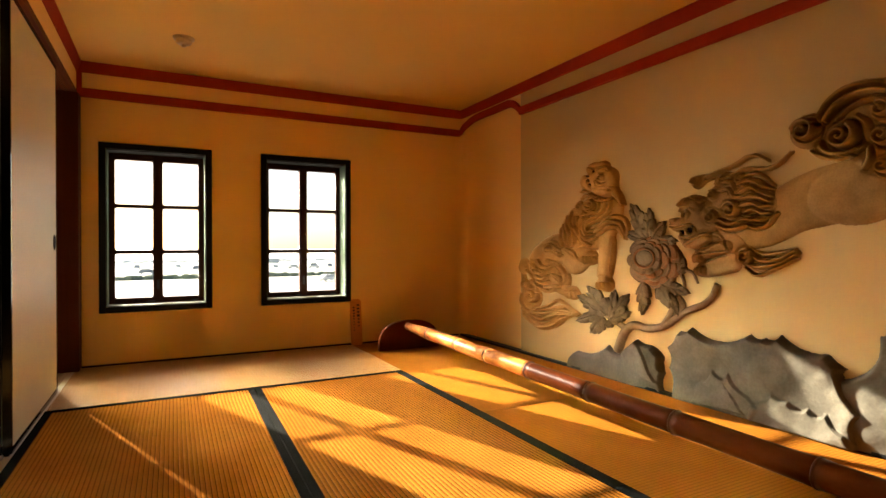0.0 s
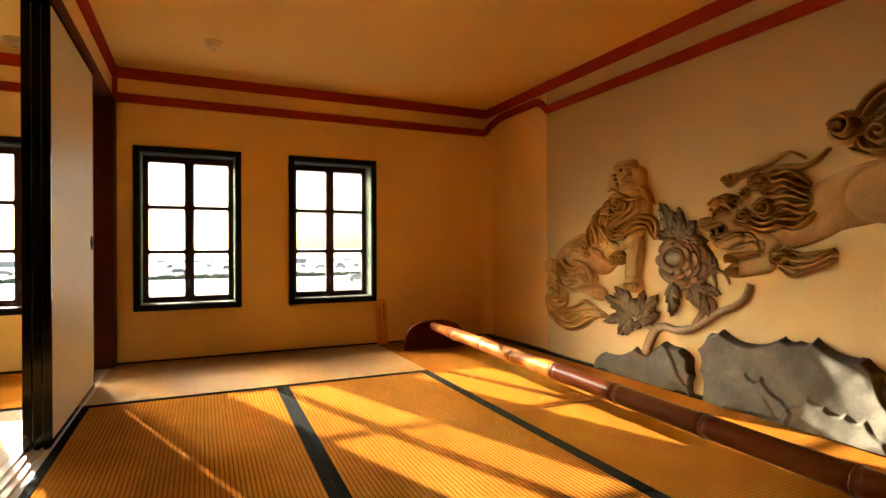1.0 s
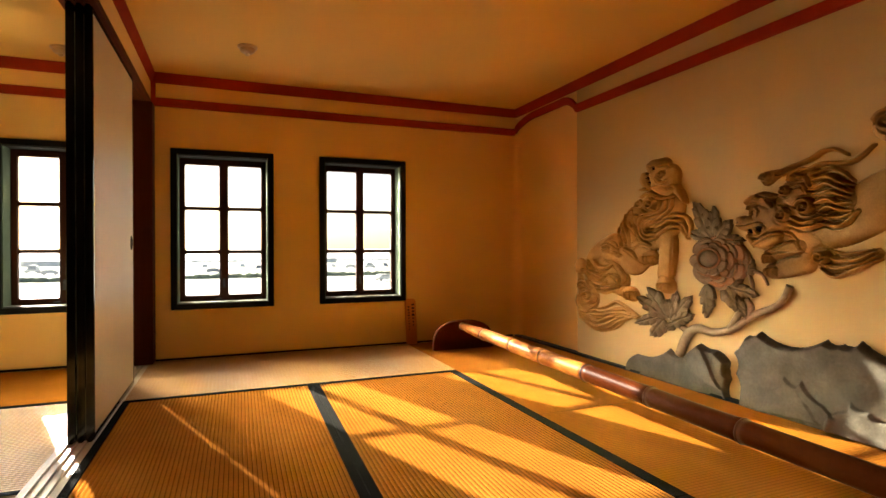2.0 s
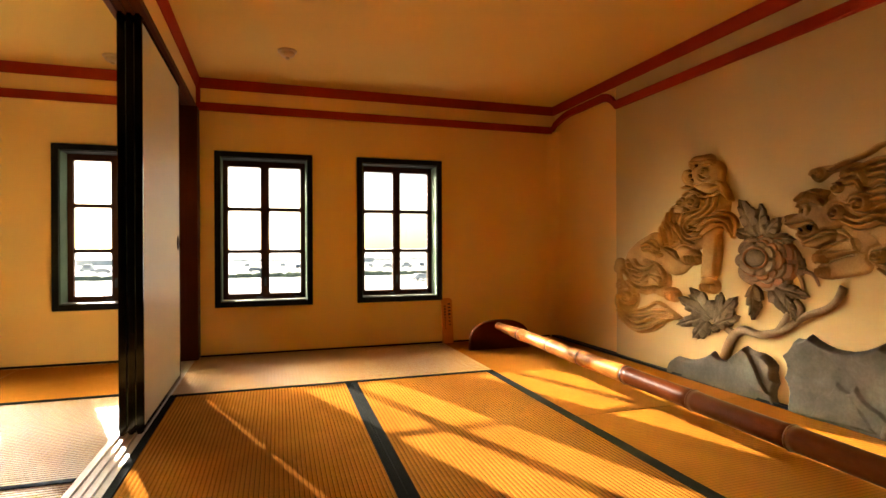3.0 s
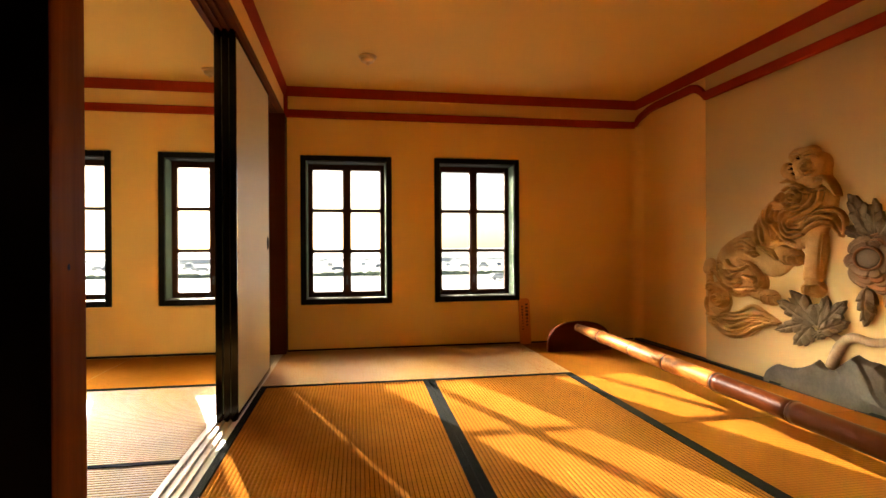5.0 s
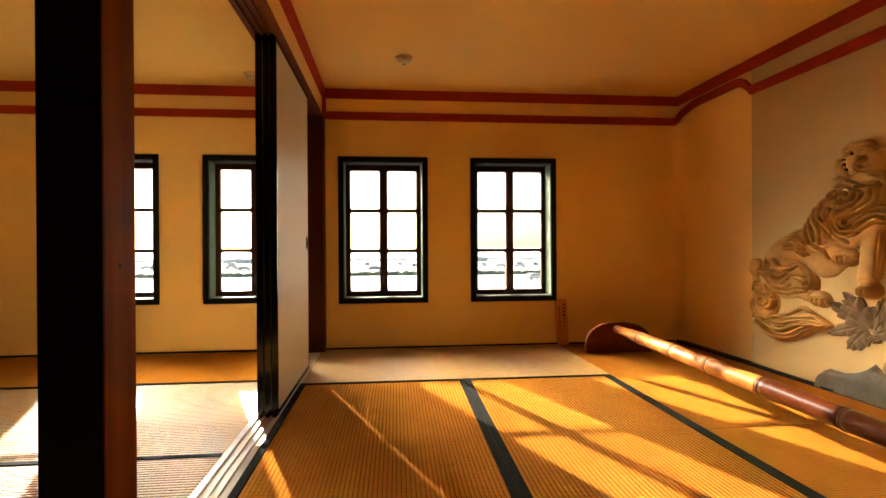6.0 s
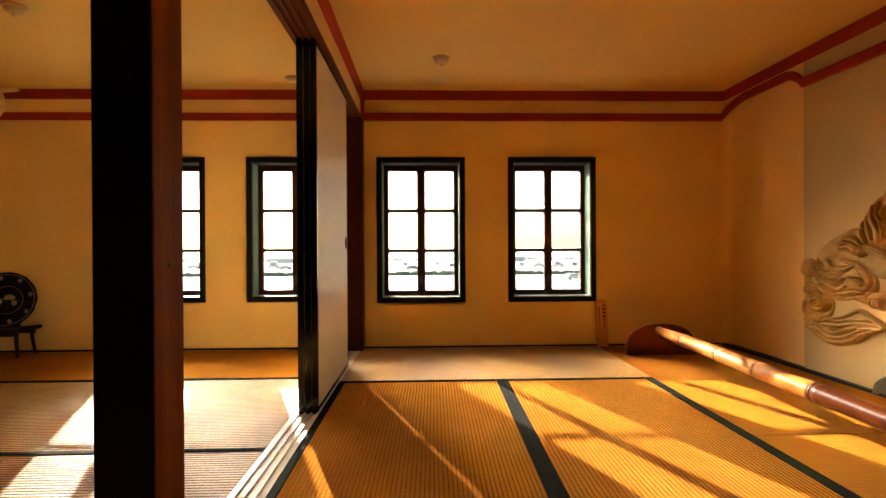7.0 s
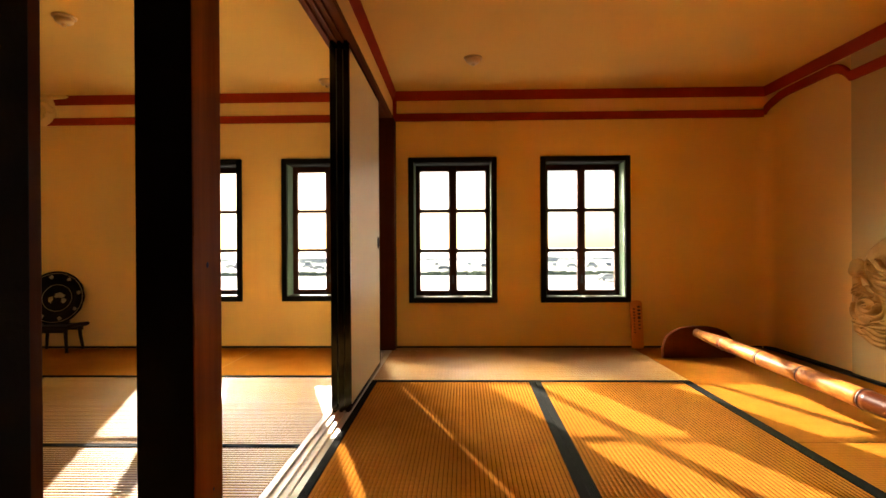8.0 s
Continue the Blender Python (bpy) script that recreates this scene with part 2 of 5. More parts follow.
GLASS_Y, OUT_Y = 4.56, 4.66
TRACK_X0, TRACK_X1 = -0.646, -0.53   # the partition's thickness
CASE = 0.042                         # width of a window casing
WINDOWS = [(-0.396, 0.326, 0.369), (0.680, 1.405, 0.369), (-1.443, -0.721, 0.385), (-2.497, -1.775, 0.385)]
WIN_TOP = 1.558

us = [LEFT_X - 0.2]
for x0, x1, z0 in sorted(WINDOWS):
    us += [x0 + CASE, x1 - CASE]
us.append(RIGHT_X + 0.2)
zs = [-0.2, 0.369 + CASE, WIN_TOP - CASE, CEIL_Z + 0.15]
setting("wall_window", pierced("y", WALL_Y, OUT_Y, us, zs, [(1, 1), (3, 1), (5, 1), (7, 1)]), M_WALL, "cream plastered wall pierced by four small windows", "wall")
setting("wall_left", boxes((LEFT_X - 0.2, LEFT_X, BACK_Y, WALL_Y, -0.2, CEIL_Z + 0.15)), M_WALL, "plain cream plaster side wall", "wall")
# unseen back wall, added near and dark so it soaks up bounced light
setting("wall_back", boxes((LEFT_X - 0.2, RIGHT_X + 0.2, BACK_Y - 0.2, BACK_Y, -0.2, CEIL_Z + 0.15)), M_DARKWOOD, "unseen dark back wall, added to absorb light", "wall")
setting("ceiling", boxes((LEFT_X, RIGHT_X, BACK_Y, WALL_Y, CEIL_Z, CEIL_Z + 0.14), (RIGHT_X, BAY_X, BAY_Y + 0.001, WALL_Y, CEIL_Z, CEIL_Z + 0.14)), M_CEIL, "plain cream plaster ceiling", "ceiling")
setting("floor", boxes((LEFT_X, RIGHT_X, BACK_Y, WALL_Y, -0.2, -0.055)), M_SASH, "timber subfloor beneath the straw mats", "floor")
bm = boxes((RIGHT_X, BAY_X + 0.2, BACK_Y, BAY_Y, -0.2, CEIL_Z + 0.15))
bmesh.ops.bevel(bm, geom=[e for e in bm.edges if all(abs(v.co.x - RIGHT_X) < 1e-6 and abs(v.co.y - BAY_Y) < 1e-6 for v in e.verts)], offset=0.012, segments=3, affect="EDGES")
setting("wall_right", bm, M_RELIEFWALL, "plaster wall that carries the relief, coloured darker for light falloff", "wall")
setting("wall_right_bay", boxes((BAY_X, BAY_X + 0.2, BAY_Y + 0.0005, WALL_Y, -0.2, CEIL_Z + 0.15)), M_WALL, "smooth cream plaster bay in the corner", "wall")

# coved corner between the window wall and the bay
bm = bmesh.new()
COVE = 0.10
arc = [(BAY_X - COVE + COVE * math.sin(a), WALL_Y - COVE + COVE * math.cos(a)) for a in (math.pi / 2 * k / 12 for k in range(13))]
foot, head = [[bm.verts.new((x, y, z)) for x, y in arc + [(BAY_X + 0.003, WALL_Y + 0.003)]] for z in (0.0, LO_COVE)]
bm.faces.new(foot)
bm.faces.new(head)
for k in range(len(foot)):
    j = (k + 1) % len(foot)
    bm.faces.new([foot[k], foot[j], head[j], head[k]])
setting("wall_cove", bm, M_WALL, "softly rounded cream plaster corner", "wall", smooth=False)

# ---- red painted mouldings under the ceiling ----
def rail(points, h, proud, normal_of, foot=None):
    """A moulding of height h along points, standing proud towards normal_of(i), less at its foot; its edges are eased."""
    bm = bmesh.new()
    foot = proud if foot is None else foot
    e = min(0.006, foot * 0.5)
    prof = [(0.0, 0.0), (foot - e, 0.0), (foot, e), (proud, h - e), (proud - e, h), (0.0, h)]
    rings = []
    for i, p in enumerate(points):
        nx, ny = normal_of[i]
        rings.append([bm.verts.new((p[0] + nx * a, p[1] + ny * a, p[2] + b)) for a, b in prof])
    for r0, r1 in zip(rings, rings[1:]):
        for k in range(len(prof)):
            j = (k + 1) % len(prof)
            bm.faces.new([r0[k], r0[j], r1[j], r1[k]])
    bm.faces.new(rings[0])
    bm.faces.new(rings[-1])
    return bm


UP_Z, UP_H, LO_Z, LO_H = 2.024, 0.075, 1.855, 0.062
PART_R, PART_L = TRACK_X1 + 0.01, TRACK_X0 - 0.01     # faces of the plaster over the partition
q = 0.03
# the plaster behind the upper moulding fills the bay's depth
setting("trim_backing", boxes((RIGHT_X, BAY_X - 0.0005, BAY_Y + 0.001, WALL_Y - 0.001, LO_Z + LO_H + 0.098, CEIL_Z - 0.001)), M_WALL, "cream plaster band above the bay", "moulding")
setting("trim_upper_right", rail([(PART_R, BACK_Y, UP_Z), (PART_R, WALL_Y, UP_Z), (RIGHT_X, WALL_Y, UP_Z), (RIGHT_X, BACK_Y, UP_Z)], UP_H, q,
        [(1, 0), (1, -1), (-1, -1), (-1, 0)], 0.008), M_RED, "oxide red painted moulding below the ceiling", "moulding")
setting("trim_upper_left", rail([(LEFT_X, BACK_Y, UP_Z), (LEFT_X, WALL_Y, UP_Z), (PART_L, WALL_Y, UP_Z), (PART_L, BACK_Y, UP_Z)], UP_H, q,
        [(1, 0), (1, -1), (-1, -1), (-1, 0)], 0.008), M_RED, "oxide red painted moulding below the ceiling", "moulding")
setting("trim_lower_left", rail([(LEFT_X, WALL_Y, LO_Z), (PART_L, WALL_Y, LO_Z)], LO_H, 0.016, [(0, -1), (0, -1)]), M_RED, "oxide red painted lower wall moulding", "moulding")
# the lower moulding climbs over the bay with a soft swan-neck at each end
pts, nrm = [(PART_R, WALL_Y, LO_Z), (RIGHT_X, WALL_Y, LO_Z)], [(0, -1), (-1, -1)]
LIFT = 0.103
for k in range(1, 25):
    a = 1 - math.cos(k / 24 * math.pi / 2)
    pts.append((RIGHT_X + 0.021 * min(1, 3 * a), WALL_Y - 0.012 - 0.30 * a, LO_Z + LIFT * math.sin(k / 24 * math.pi / 2)))
    nrm.append((-1, 0))
pts.append((BAY_X - 0.001, BAY_Y + 0.23, LO_Z + LIFT))
nrm.append((-1, 0))
for k in range(1, 21):
    a = k / 20
    pts.append((RIGHT_X + 0.021 * (1 - a), BAY_Y + 0.23 - 0.25 * a, LO_Z + LIFT * (1 - a ** 2.6)))
    nrm.append((-1, 0))
pts.append((RIGHT_X, BACK_Y, LO_Z))
nrm.append((-1, 0))
setting("trim_lower_right", rail(pts, LO_H, 0.026, nrm), M_RED, "oxide red painted lower moulding that rises over the bay", "moulding")
setting("trim_corner", boxes((PART_R, PART_R + 0.03, WALL_Y - 0.022, WALL_Y, LO_Z + LO_H, UP_Z)), M_RED, "short red upright moulding in the corner", "moulding")

# ---- partition: plaster over the lintel, lintel with grooves, posts, sill ----
setting("wall_partition", boxes((PART_L, PART_R, BACK_Y, WALL_Y, 1.892, CEIL_Z), (-0.60, -0.57, BACK_Y, 0.45, 0.0, 1.88)), M_WALL, "cream plaster above the sliding door lintel", "wall")
LIN0, LIN1 = 1.856, 1.892
bm = boxes((TRACK_X0 - 0.012, TRACK_X1 + 0.014, BACK_Y, WALL_Y - 0.002, LIN0 + 0.016, LIN1))
GROOVES = [TRACK_X0 + 0.014 + 0.034 * k for k in range(3)]
edges = [TRACK_X0 - 0.012]
for gx in GROOVES:
    edges += [gx, gx + 0.022]
edges.append(TRACK_X1 + 0.014)
for k in range(0, len(edges), 2):
    box(bm, edges[k], edges[k + 1], BACK_Y, WALL_Y - 0.002, LIN0, LIN0 + 0.016)
setting("lintel", bm, M_BEAM, "reddish stained timber lintel with three sliding grooves", "lintel")
bm = boxes((TRACK_X0 - 0.014, TRACK_X1 + 0.004, BACK_Y, WALL_Y - 0.002, -0.05, -0.008))
for k in range(0, len(edges), 2):
    box(bm, max(edges[k], TRACK_X0 - 0.014), min(edges[k + 1], TRACK_X1 + 0.004), BACK_Y, WALL_Y - 0.002, -0.008, 0.002)
setting("door_sill", bm, M_SILLWOOD, "worn pale timber door sill with three grooves", "sill")


def timber(name, x0, x1, y0, y1, z0, z1, label, mat, soft=0.004):
    return setting(name, boxes((x0, x1, y0, y1, z0, z1), soft=soft), mat, label, "post")


timber("post_middle", TRACK_X0, TRACK_X1, 1.067, 1.197, 0.004, LIN0, "square reddish stained timber post, dark on its shaded side", M_POST)
# thin black strip paints in the shade on the post's near side
setting("post_face", boxes((TRACK_X0 + 0.001, TRACK_X1 - 0.001, 1.0620, 1.0668, 0.004, LIN0), soft=0.001), M_SHADEBLACK, "black strip standing in for shade on the post face", "post")
bm = bmesh.new()
for ky, kz, kr in ((1.128, 0.786, 0.006), (1.150, 0.30, 0.004), (1.11, 1.36, 0.004)):
    bmesh.ops.create_uvsphere(bm, u_segments=12, v_segments=8, radius=kr, matrix=pose(TRACK_X1 - 0.0002, ky, kz) @ Matrix.Diagonal((0.15, 1, 1.1, 1)))
part("knot", bm, M_HOLE, bpy.data.objects["post_middle"], "dark knot")
timber("post_jamb", -0.655, -0.497, 4.27, WALL_Y - 0.001, 0.004, LIN0, "dark reddish stained timber jamb against the window wall", M_JAMB)
# takes the darker jamb colour in place of the shade it stands in
timber("post_near", TRACK_X0, TRACK_X1 - 0.004, 0.654, 0.679, 0.004, LIN0, "thin reddish timber edge of a doorway, darkened for shade", M_JAMB, 0.003)
# black here is the near post's shade, put into its colour
timber("post_near_face", TRACK_X0, TRACK_X1 + 0.002, 0.51, 0.653, 0.004, LIN0, "door post coloured black for shade", M_SHADEBLACK)
timber("post_near_bead", TRACK_X1 + 0.002, TRACK_X1 + 0.008, 0.565, 0.577, 0.004, LIN0, "narrow dark bead on a door post", M_DARKWOOD, 0.002)

# thin black skirting strips at the foot of the walls
setting("baseboard_window", boxes((-0.497, 1.45, WALL_Y - 0.008, WALL_Y, 0.0, 0.014), (1.45, RIGHT_X - 0.031, WALL_Y - 0.008, WALL_Y, 0.0, 0.014),
        (LEFT_X, PART_L - 0.01, WALL_Y - 0.008, WALL_Y, 0.0, 0.016)), M_BLACKWIN, "thin black strip where wall meets matting", "skirting")
setting("baseboard_right", boxes((RIGHT_X - 0.030, RIGHT_X - 0.0005, BACK_Y, WALL_Y - 0.01, -0.04, 0.016), (RIGHT_X - 0.0005, BAY_X - 0.0005, BAY_Y + 0.001, WALL_Y - 0.01, -0.04, 0.016)), M_BLACKWIN, "low black timber strip below the relief", "skirting")

# ---- windows ----
def window(name, x0, x1, z0, label):
    """A black casing, painted reveals, two casements of three panes, catches and glass."""
    w = thing(name, label, "window", kind="structure")
    a0, a1, b0, b1 = x0 + CASE, x1 - CASE, z0 + CASE, WIN_TOP - CASE
    bm = bmesh.new()
    f0, f1 = WALL_Y - 0.022, WALL_Y
    box(bm, x0, a0, f0, f1, z0, WIN_TOP)
    box(bm, a1, x1, f0, f1, z0, WIN_TOP)
    box(bm, a0, a1, f0, f1, b1, WIN_TOP)
    box(bm, a0, a1, f0, f1, z0, b0)
    bevel(bm, 0.003, 1)
    part("window_frame", bm, M_BLACKWIN, w)
    # linings stand 3 mm clear of the masonry
    t = 0.006
    part("side_lining", boxes((a0, a0 + t, f1 - 0.003, OUT_Y + 0.01, b0, b1)), M_REVEAL, w)
    part("side_lining", boxes((a1 - t, a1, f1 - 0.003, OUT_Y + 0.01, b0, b1)), M_REVEAL, w)
    # head takes black instead of the reveal paint, standing in for its shade
    part("head_lining", boxes((a0 + t, a1 - t, f1 - 0.003, OUT_Y + 0.01, b1 - t, b1)), M_BLACKWIN, w)
    part("window_sill", boxes((a0 + t, a1 - t, f1 - 0.003, OUT_Y + 0.02, b0 - 0.004, b0 + t)), M_SILL, w)
    s0, s1, g0, g1 = a0 + t, a1 - t, b0 + t, b1 - t
    ya, yb = GLASS_Y - 0.02, GLASS_Y + 0.02
    mid = (s0 + s1) / 2
    stile, meet, bottom, top = 0.037, 0.032, 0.040, 0.044
    for c, (c0, c1) in enumerate(((s0, mid), (mid, s1))):
        l0, l1 = (c0 + stile, c1 - meet) if c == 0 else (c0 + meet, c1 - stile)
        bm = boxes((c0 + 0.0012, l0, ya, yb, g0, g1), (l1, c1 - 0.0012, ya, yb, g0, g1), (l0, l1, ya, yb, g0, g0 + bottom), (l0, l1, ya, yb, g1 - top, g1))
        bevel(bm, 0.003, 1)
        zc = [g0 + bottom + (g1 - top - g0 - bottom) * k / 3 for k in range(4)]
        # small curved webs round off the corners of the panes
        for k in range(3):
            p0, p1 = zc[k] + (0.0125 if k else 0), zc[k + 1] - (0.0125 if k < 2 else 0)
            for ex, sx in ((l0, 1), (l1, -1)):
                for ez, sz in ((p0, 1), (p1, -1)):
                    r = 0.016
                    rim = [(ex - sx * 0.002, ez - sz * 0.002)] + [(ex + sx * r * (1 - math.sin(q5)), ez + sz * r * (1 - math.cos(q5))) for q5 in (math.pi / 2 * j / 4 for j in range(5))]
                    fr = [bm.verts.new((px, ya + 0.006, pz)) for px, pz in rim]
                    bk = [bm.verts.new((px, yb - 0.006, pz)) for px, pz in rim]
                    bm.faces.new(fr)
                    bm.faces.new(bk)
                    for i in range(6):
                        j = (i + 1) % 6
                        bm.faces.new([fr[i], fr[j], bk[j], bk[i]])
        sash = part("casement", bm, M_SASH, w)
        for k in (1, 2):
            bm = boxes((l0 - 0.002, l1 + 0.002, ya + 0.004, yb - 0.004, zc[k] - 0.0125, zc[k] + 0.0125))
            bevel(bm, 0.004, 2)
            part("muntin", bm, M_SASH, sash)
        for k in range(3):
            ob = part("pane", boxes((l0 - 0.004, l1 + 0.004, GLASS_Y - 0.002, GLASS_Y + 0.002, zc[k], zc[k + 1])), M_GLASS, sash)
            ob.visible_shadow = False
        cx = c1 - 0.07 if c else c1 - 0.05
        bm = boxes((cx - 0.018, cx + 0.018, ya - 0.012, ya - 0.001, g0 + 0.006, g0 + 0.016), soft=0.002)
        sweep(bm, [(cx + 0.008, ya - 0.012, g0 + 0.011), (cx + 0.008, ya - 0.028, g0 + 0.015), (cx + 0.03, ya - 0.032, g0 + 0.016)], 0.004, 8)
        part("catch", bm, M_STEEL, sash, "small worn metal catch")
    part("meeting_strip", boxes((mid - 0.019, mid + 0.019, ya - 0.009, ya - 0.0005, g0 + 0.001, g1 - 0.001), soft=0.003), M_SASH, w)
    bm = boxes((mid - 0.009, mid + 0.009, ya - 0.018, ya - 0.0095, g0 + 0.10, g0 + 0.17), soft=0.002)
    sweep(bm, [(mid, ya - 0.018, g0 + 0.15), (mid, ya - 0.034, g0 + 0.15), (mid, ya - 0.036, g0 + 0.115)], 0.004, 8)
    part("latch", bm, M_STEEL, w, "small dark metal latch")
    return w


for k, (x0, x1, z0) in enumerate(WINDOWS):
    window("window_%d" % (k + 1), x0, x1, z0, "black framed casement window with six small panes")

# ---- straw mats ----
def tatami(x0, x1, y0, y1, ribs, borders, mat, label, drop=0.0, deep=None, pitch=0.0168, east=0.034):
    """A mat with a ribbed woven face; ribs: the axis that they run along; borders: the sides (w, e, s, n) bound with dark cloth."""
    th = thing("tatami_mat", label, "tatami mat", "straw mats on the floor", at=((x0 + x1) / 2, (y0 + y1) / 2, drop))
    hx, hy = (x1 - x0) / 2 - 0.0012, (y1 - y0) / 2 - (0.0035 if ribs == "x" else 0.0012)
    deep = deep if deep else 0.0009 if ribs == "x" else 0.0026
    part("core", boxes((-hx, hx, -hy, hy, -0.053, -0.005)), M_CORE, th)
    bm = bmesh.new()
    across = hy if ribs == "x" else hx
    along = hx if ribs == "x" else hy
    per = 6
    n = int(2 * across / pitch) * per
    rows = []
    for i in range(n + 1):
        a = -across + 2 * across * i / n
        h = 0.0002 - deep + deep * abs(math.sin(math.pi * i / per)) ** 0.6
        if i in (0, n):
            h = -0.006
        row = []
        for k in range(9):
            b = -along + 2 * along * k / 8
            row.append(bm.verts.new((b, a, h) if ribs == "x" else (a, b, h)))
        rows.append(row)
    for r0, r1 in zip(rows, rows[1:]):
        for k in range(8):
            bm.faces.new([r0[k], r0[k + 1], r1[k + 1], r1[k]])
    # valley faces get the darker tone, as painted shade between ribs
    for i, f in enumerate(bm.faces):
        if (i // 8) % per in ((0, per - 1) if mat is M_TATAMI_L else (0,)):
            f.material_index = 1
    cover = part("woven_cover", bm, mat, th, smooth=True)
    cover.data.materials.append(M_RIBSHADE if deep > 0.001 else M_RIBSHADE_PALE)
    bw = 0.034
    for s in borders:
        spans = {"w": (-hx, -hx + bw, -hy, hy), "e": (hx - east, hx, -hy, hy), "s": (-hx, hx, -hy, -hy + bw), "n": (-hx, hx, hy - bw, hy)}
        bm = boxes((*spans[s], -0.012, 0.0032))
        bevel(bm, 0.0014, 1)
        part("cloth_border", bm, M_HERI, th, "dark cloth border")
    return th


TA = "aged golden straw mat with dark cloth borders"
TB = "straw mat along the window wall, coloured paler for sky sheen"
X0, X1, X2, X3 = -0.532, 0.468, 1.412, 2.458
YJ = 3.28
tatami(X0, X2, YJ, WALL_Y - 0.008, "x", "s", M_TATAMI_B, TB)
ys = [YJ, YJ - 1.93, BACK_Y + 0.01]


def askew(th, fixed):
    """Draws a mat's side along the middle seam out of square: the seam drifts west by 24 mm a metre, its other side stays at fixed."""
    for ob in th.children:
        for v in ob.data.vertices:
            x, y = v.co.x + th.location.x, v.co.y + th.location.y
            v.co.x -= 0.024 * (YJ - y) * (x - fixed) / (X1 - fixed)


for a, b in zip(ys[1:], ys):
    askew(tatami(X0, X1, a, b, "y", "we", M_TATAMI, TA), X0)
    askew(tatami(X1, X2, a, b, "y", "we", M_TATAMI, TA, east=0.052), X2)
yr = [WALL_Y - 0.008, 2.277, 0.15, BACK_Y + 0.01]
for a, b in zip(yr[1:], yr):
    tatami(X2, X3, a, b, "x", "", M_TATAMI_X, "aged smooth golden straw mat beside a dark border")
# the other room
L0, L1, L2 = -2.66, -1.63, -0.661
tatami(LEFT_X + 0.004, L1, 3.40, WALL_Y - 0.008, "x", "s", M_TATAMI_X, TA)
tatami(L1, L2, 3.40, WALL_Y - 0.008, "x", "s", M_TATAMI_X, TA)
yl = [3.40, 2.23, 1.08, -0.07, BACK_Y + 0.01]
for a, b in zip(yl[1:], yl):
    tatami(L0, L2, a, b, "x", "n" if b < 3 else "", M_TATAMI_L, "straw mat with a dark border, coloured paler for sky sheen", deep=0.0042, pitch=0.021)
for a, b in zip(yl[2::2] + [BACK_Y + 0.01], yl[0::2]):
    if b - a > 0.1:
        tatami(LEFT_X + 0.004, L0, a, b, "y", "e", M_TATAMI, TA)

# ---- sliding panels ----
def fusuma(y0, y1, slot, label, pull=True):
    """A paper panel in a black lacquered frame, standing in one of the three grooves."""
    xa = GROOVES[slot] + 0.001
    th = thing("sliding_panel", label, "sliding door", "sliding panels in the partition", at=(xa + 0.0105, (y0 + y1) / 2, -0.006))
    hw, h, t = (y1 - y0) / 2, LIN0 + 0.010 + 0.006, 0.0155
    part("paper_core", boxes((-0.0135, 0.0135, -hw + 0.013, hw - 0.013, 0.03, h - 0.03)), M_PAPER, th, "pale mottled paper")
    for s, e in ((-hw, -hw + 0.015), (hw - 0.015, hw)):
        part("stile", boxes((-t, t, s, e, 0.0, h), soft=0.0015), M_BLACK, th, "black lacquered stile")
    part("bottom_rail", boxes((-t, t, -hw + 0.015, hw - 0.015, 0.0, 0.034), soft=0.0015), M_BLACK, th)
    part("top_rail", boxes((-t, t, -hw + 0.015, hw - 0.015, h - 0.034, h), soft=0.0015), M_BLACK, th)
    if pull:
        bm = bmesh.new()
        bmesh.ops.create_cone(bm, cap_ends=True, segments=28, radius1=0.030, radius2=0.027, depth=0.004, matrix=pose(0.0145, hw - 0.075, 0.86, 0, 90, 0) @ Matrix.Diagonal((1.5, 1, 1, 1)))
        cup = part("finger_pull", bm, M_BLACK, th, "oval black finger pull")
        bm = bmesh.new()
        bmesh.ops.create_cone(bm, cap_ends=True, segments=28, radius1=0.020, radius2=0.024, depth=0.002, matrix=pose(0.0172, hw - 0.075, 0.86, 0, 90, 0) @ Matrix.Diagonal((1.5, 1, 1, 1)))
        part("pull_cup", bm, M_HOLE, cup)
    return th


fusuma(2.689, 3.728, 2, "sliding panel of pale paper in a black lacquered frame, pushed open")
fusuma(2.692, 3.834, 1, "sliding panel of pale paper stacked behind another", False)
fusuma(2.686, 3.790, 0, "sliding panel of pale paper stacked behind another", False)
fusuma(-0.62, 0.500, 2, "closed sliding panel with black lacquered frame", False)


# ---- bamboo on its rests ----
AX = 1.752
NODES = [3.58, 3.14, 2.77, 2.35, 1.888, 1.422, 0.911, 0.40, -0.12]


def bamboo_z(y):
    return 0.126 + 0.0105 * y + 0.0011 * y * y


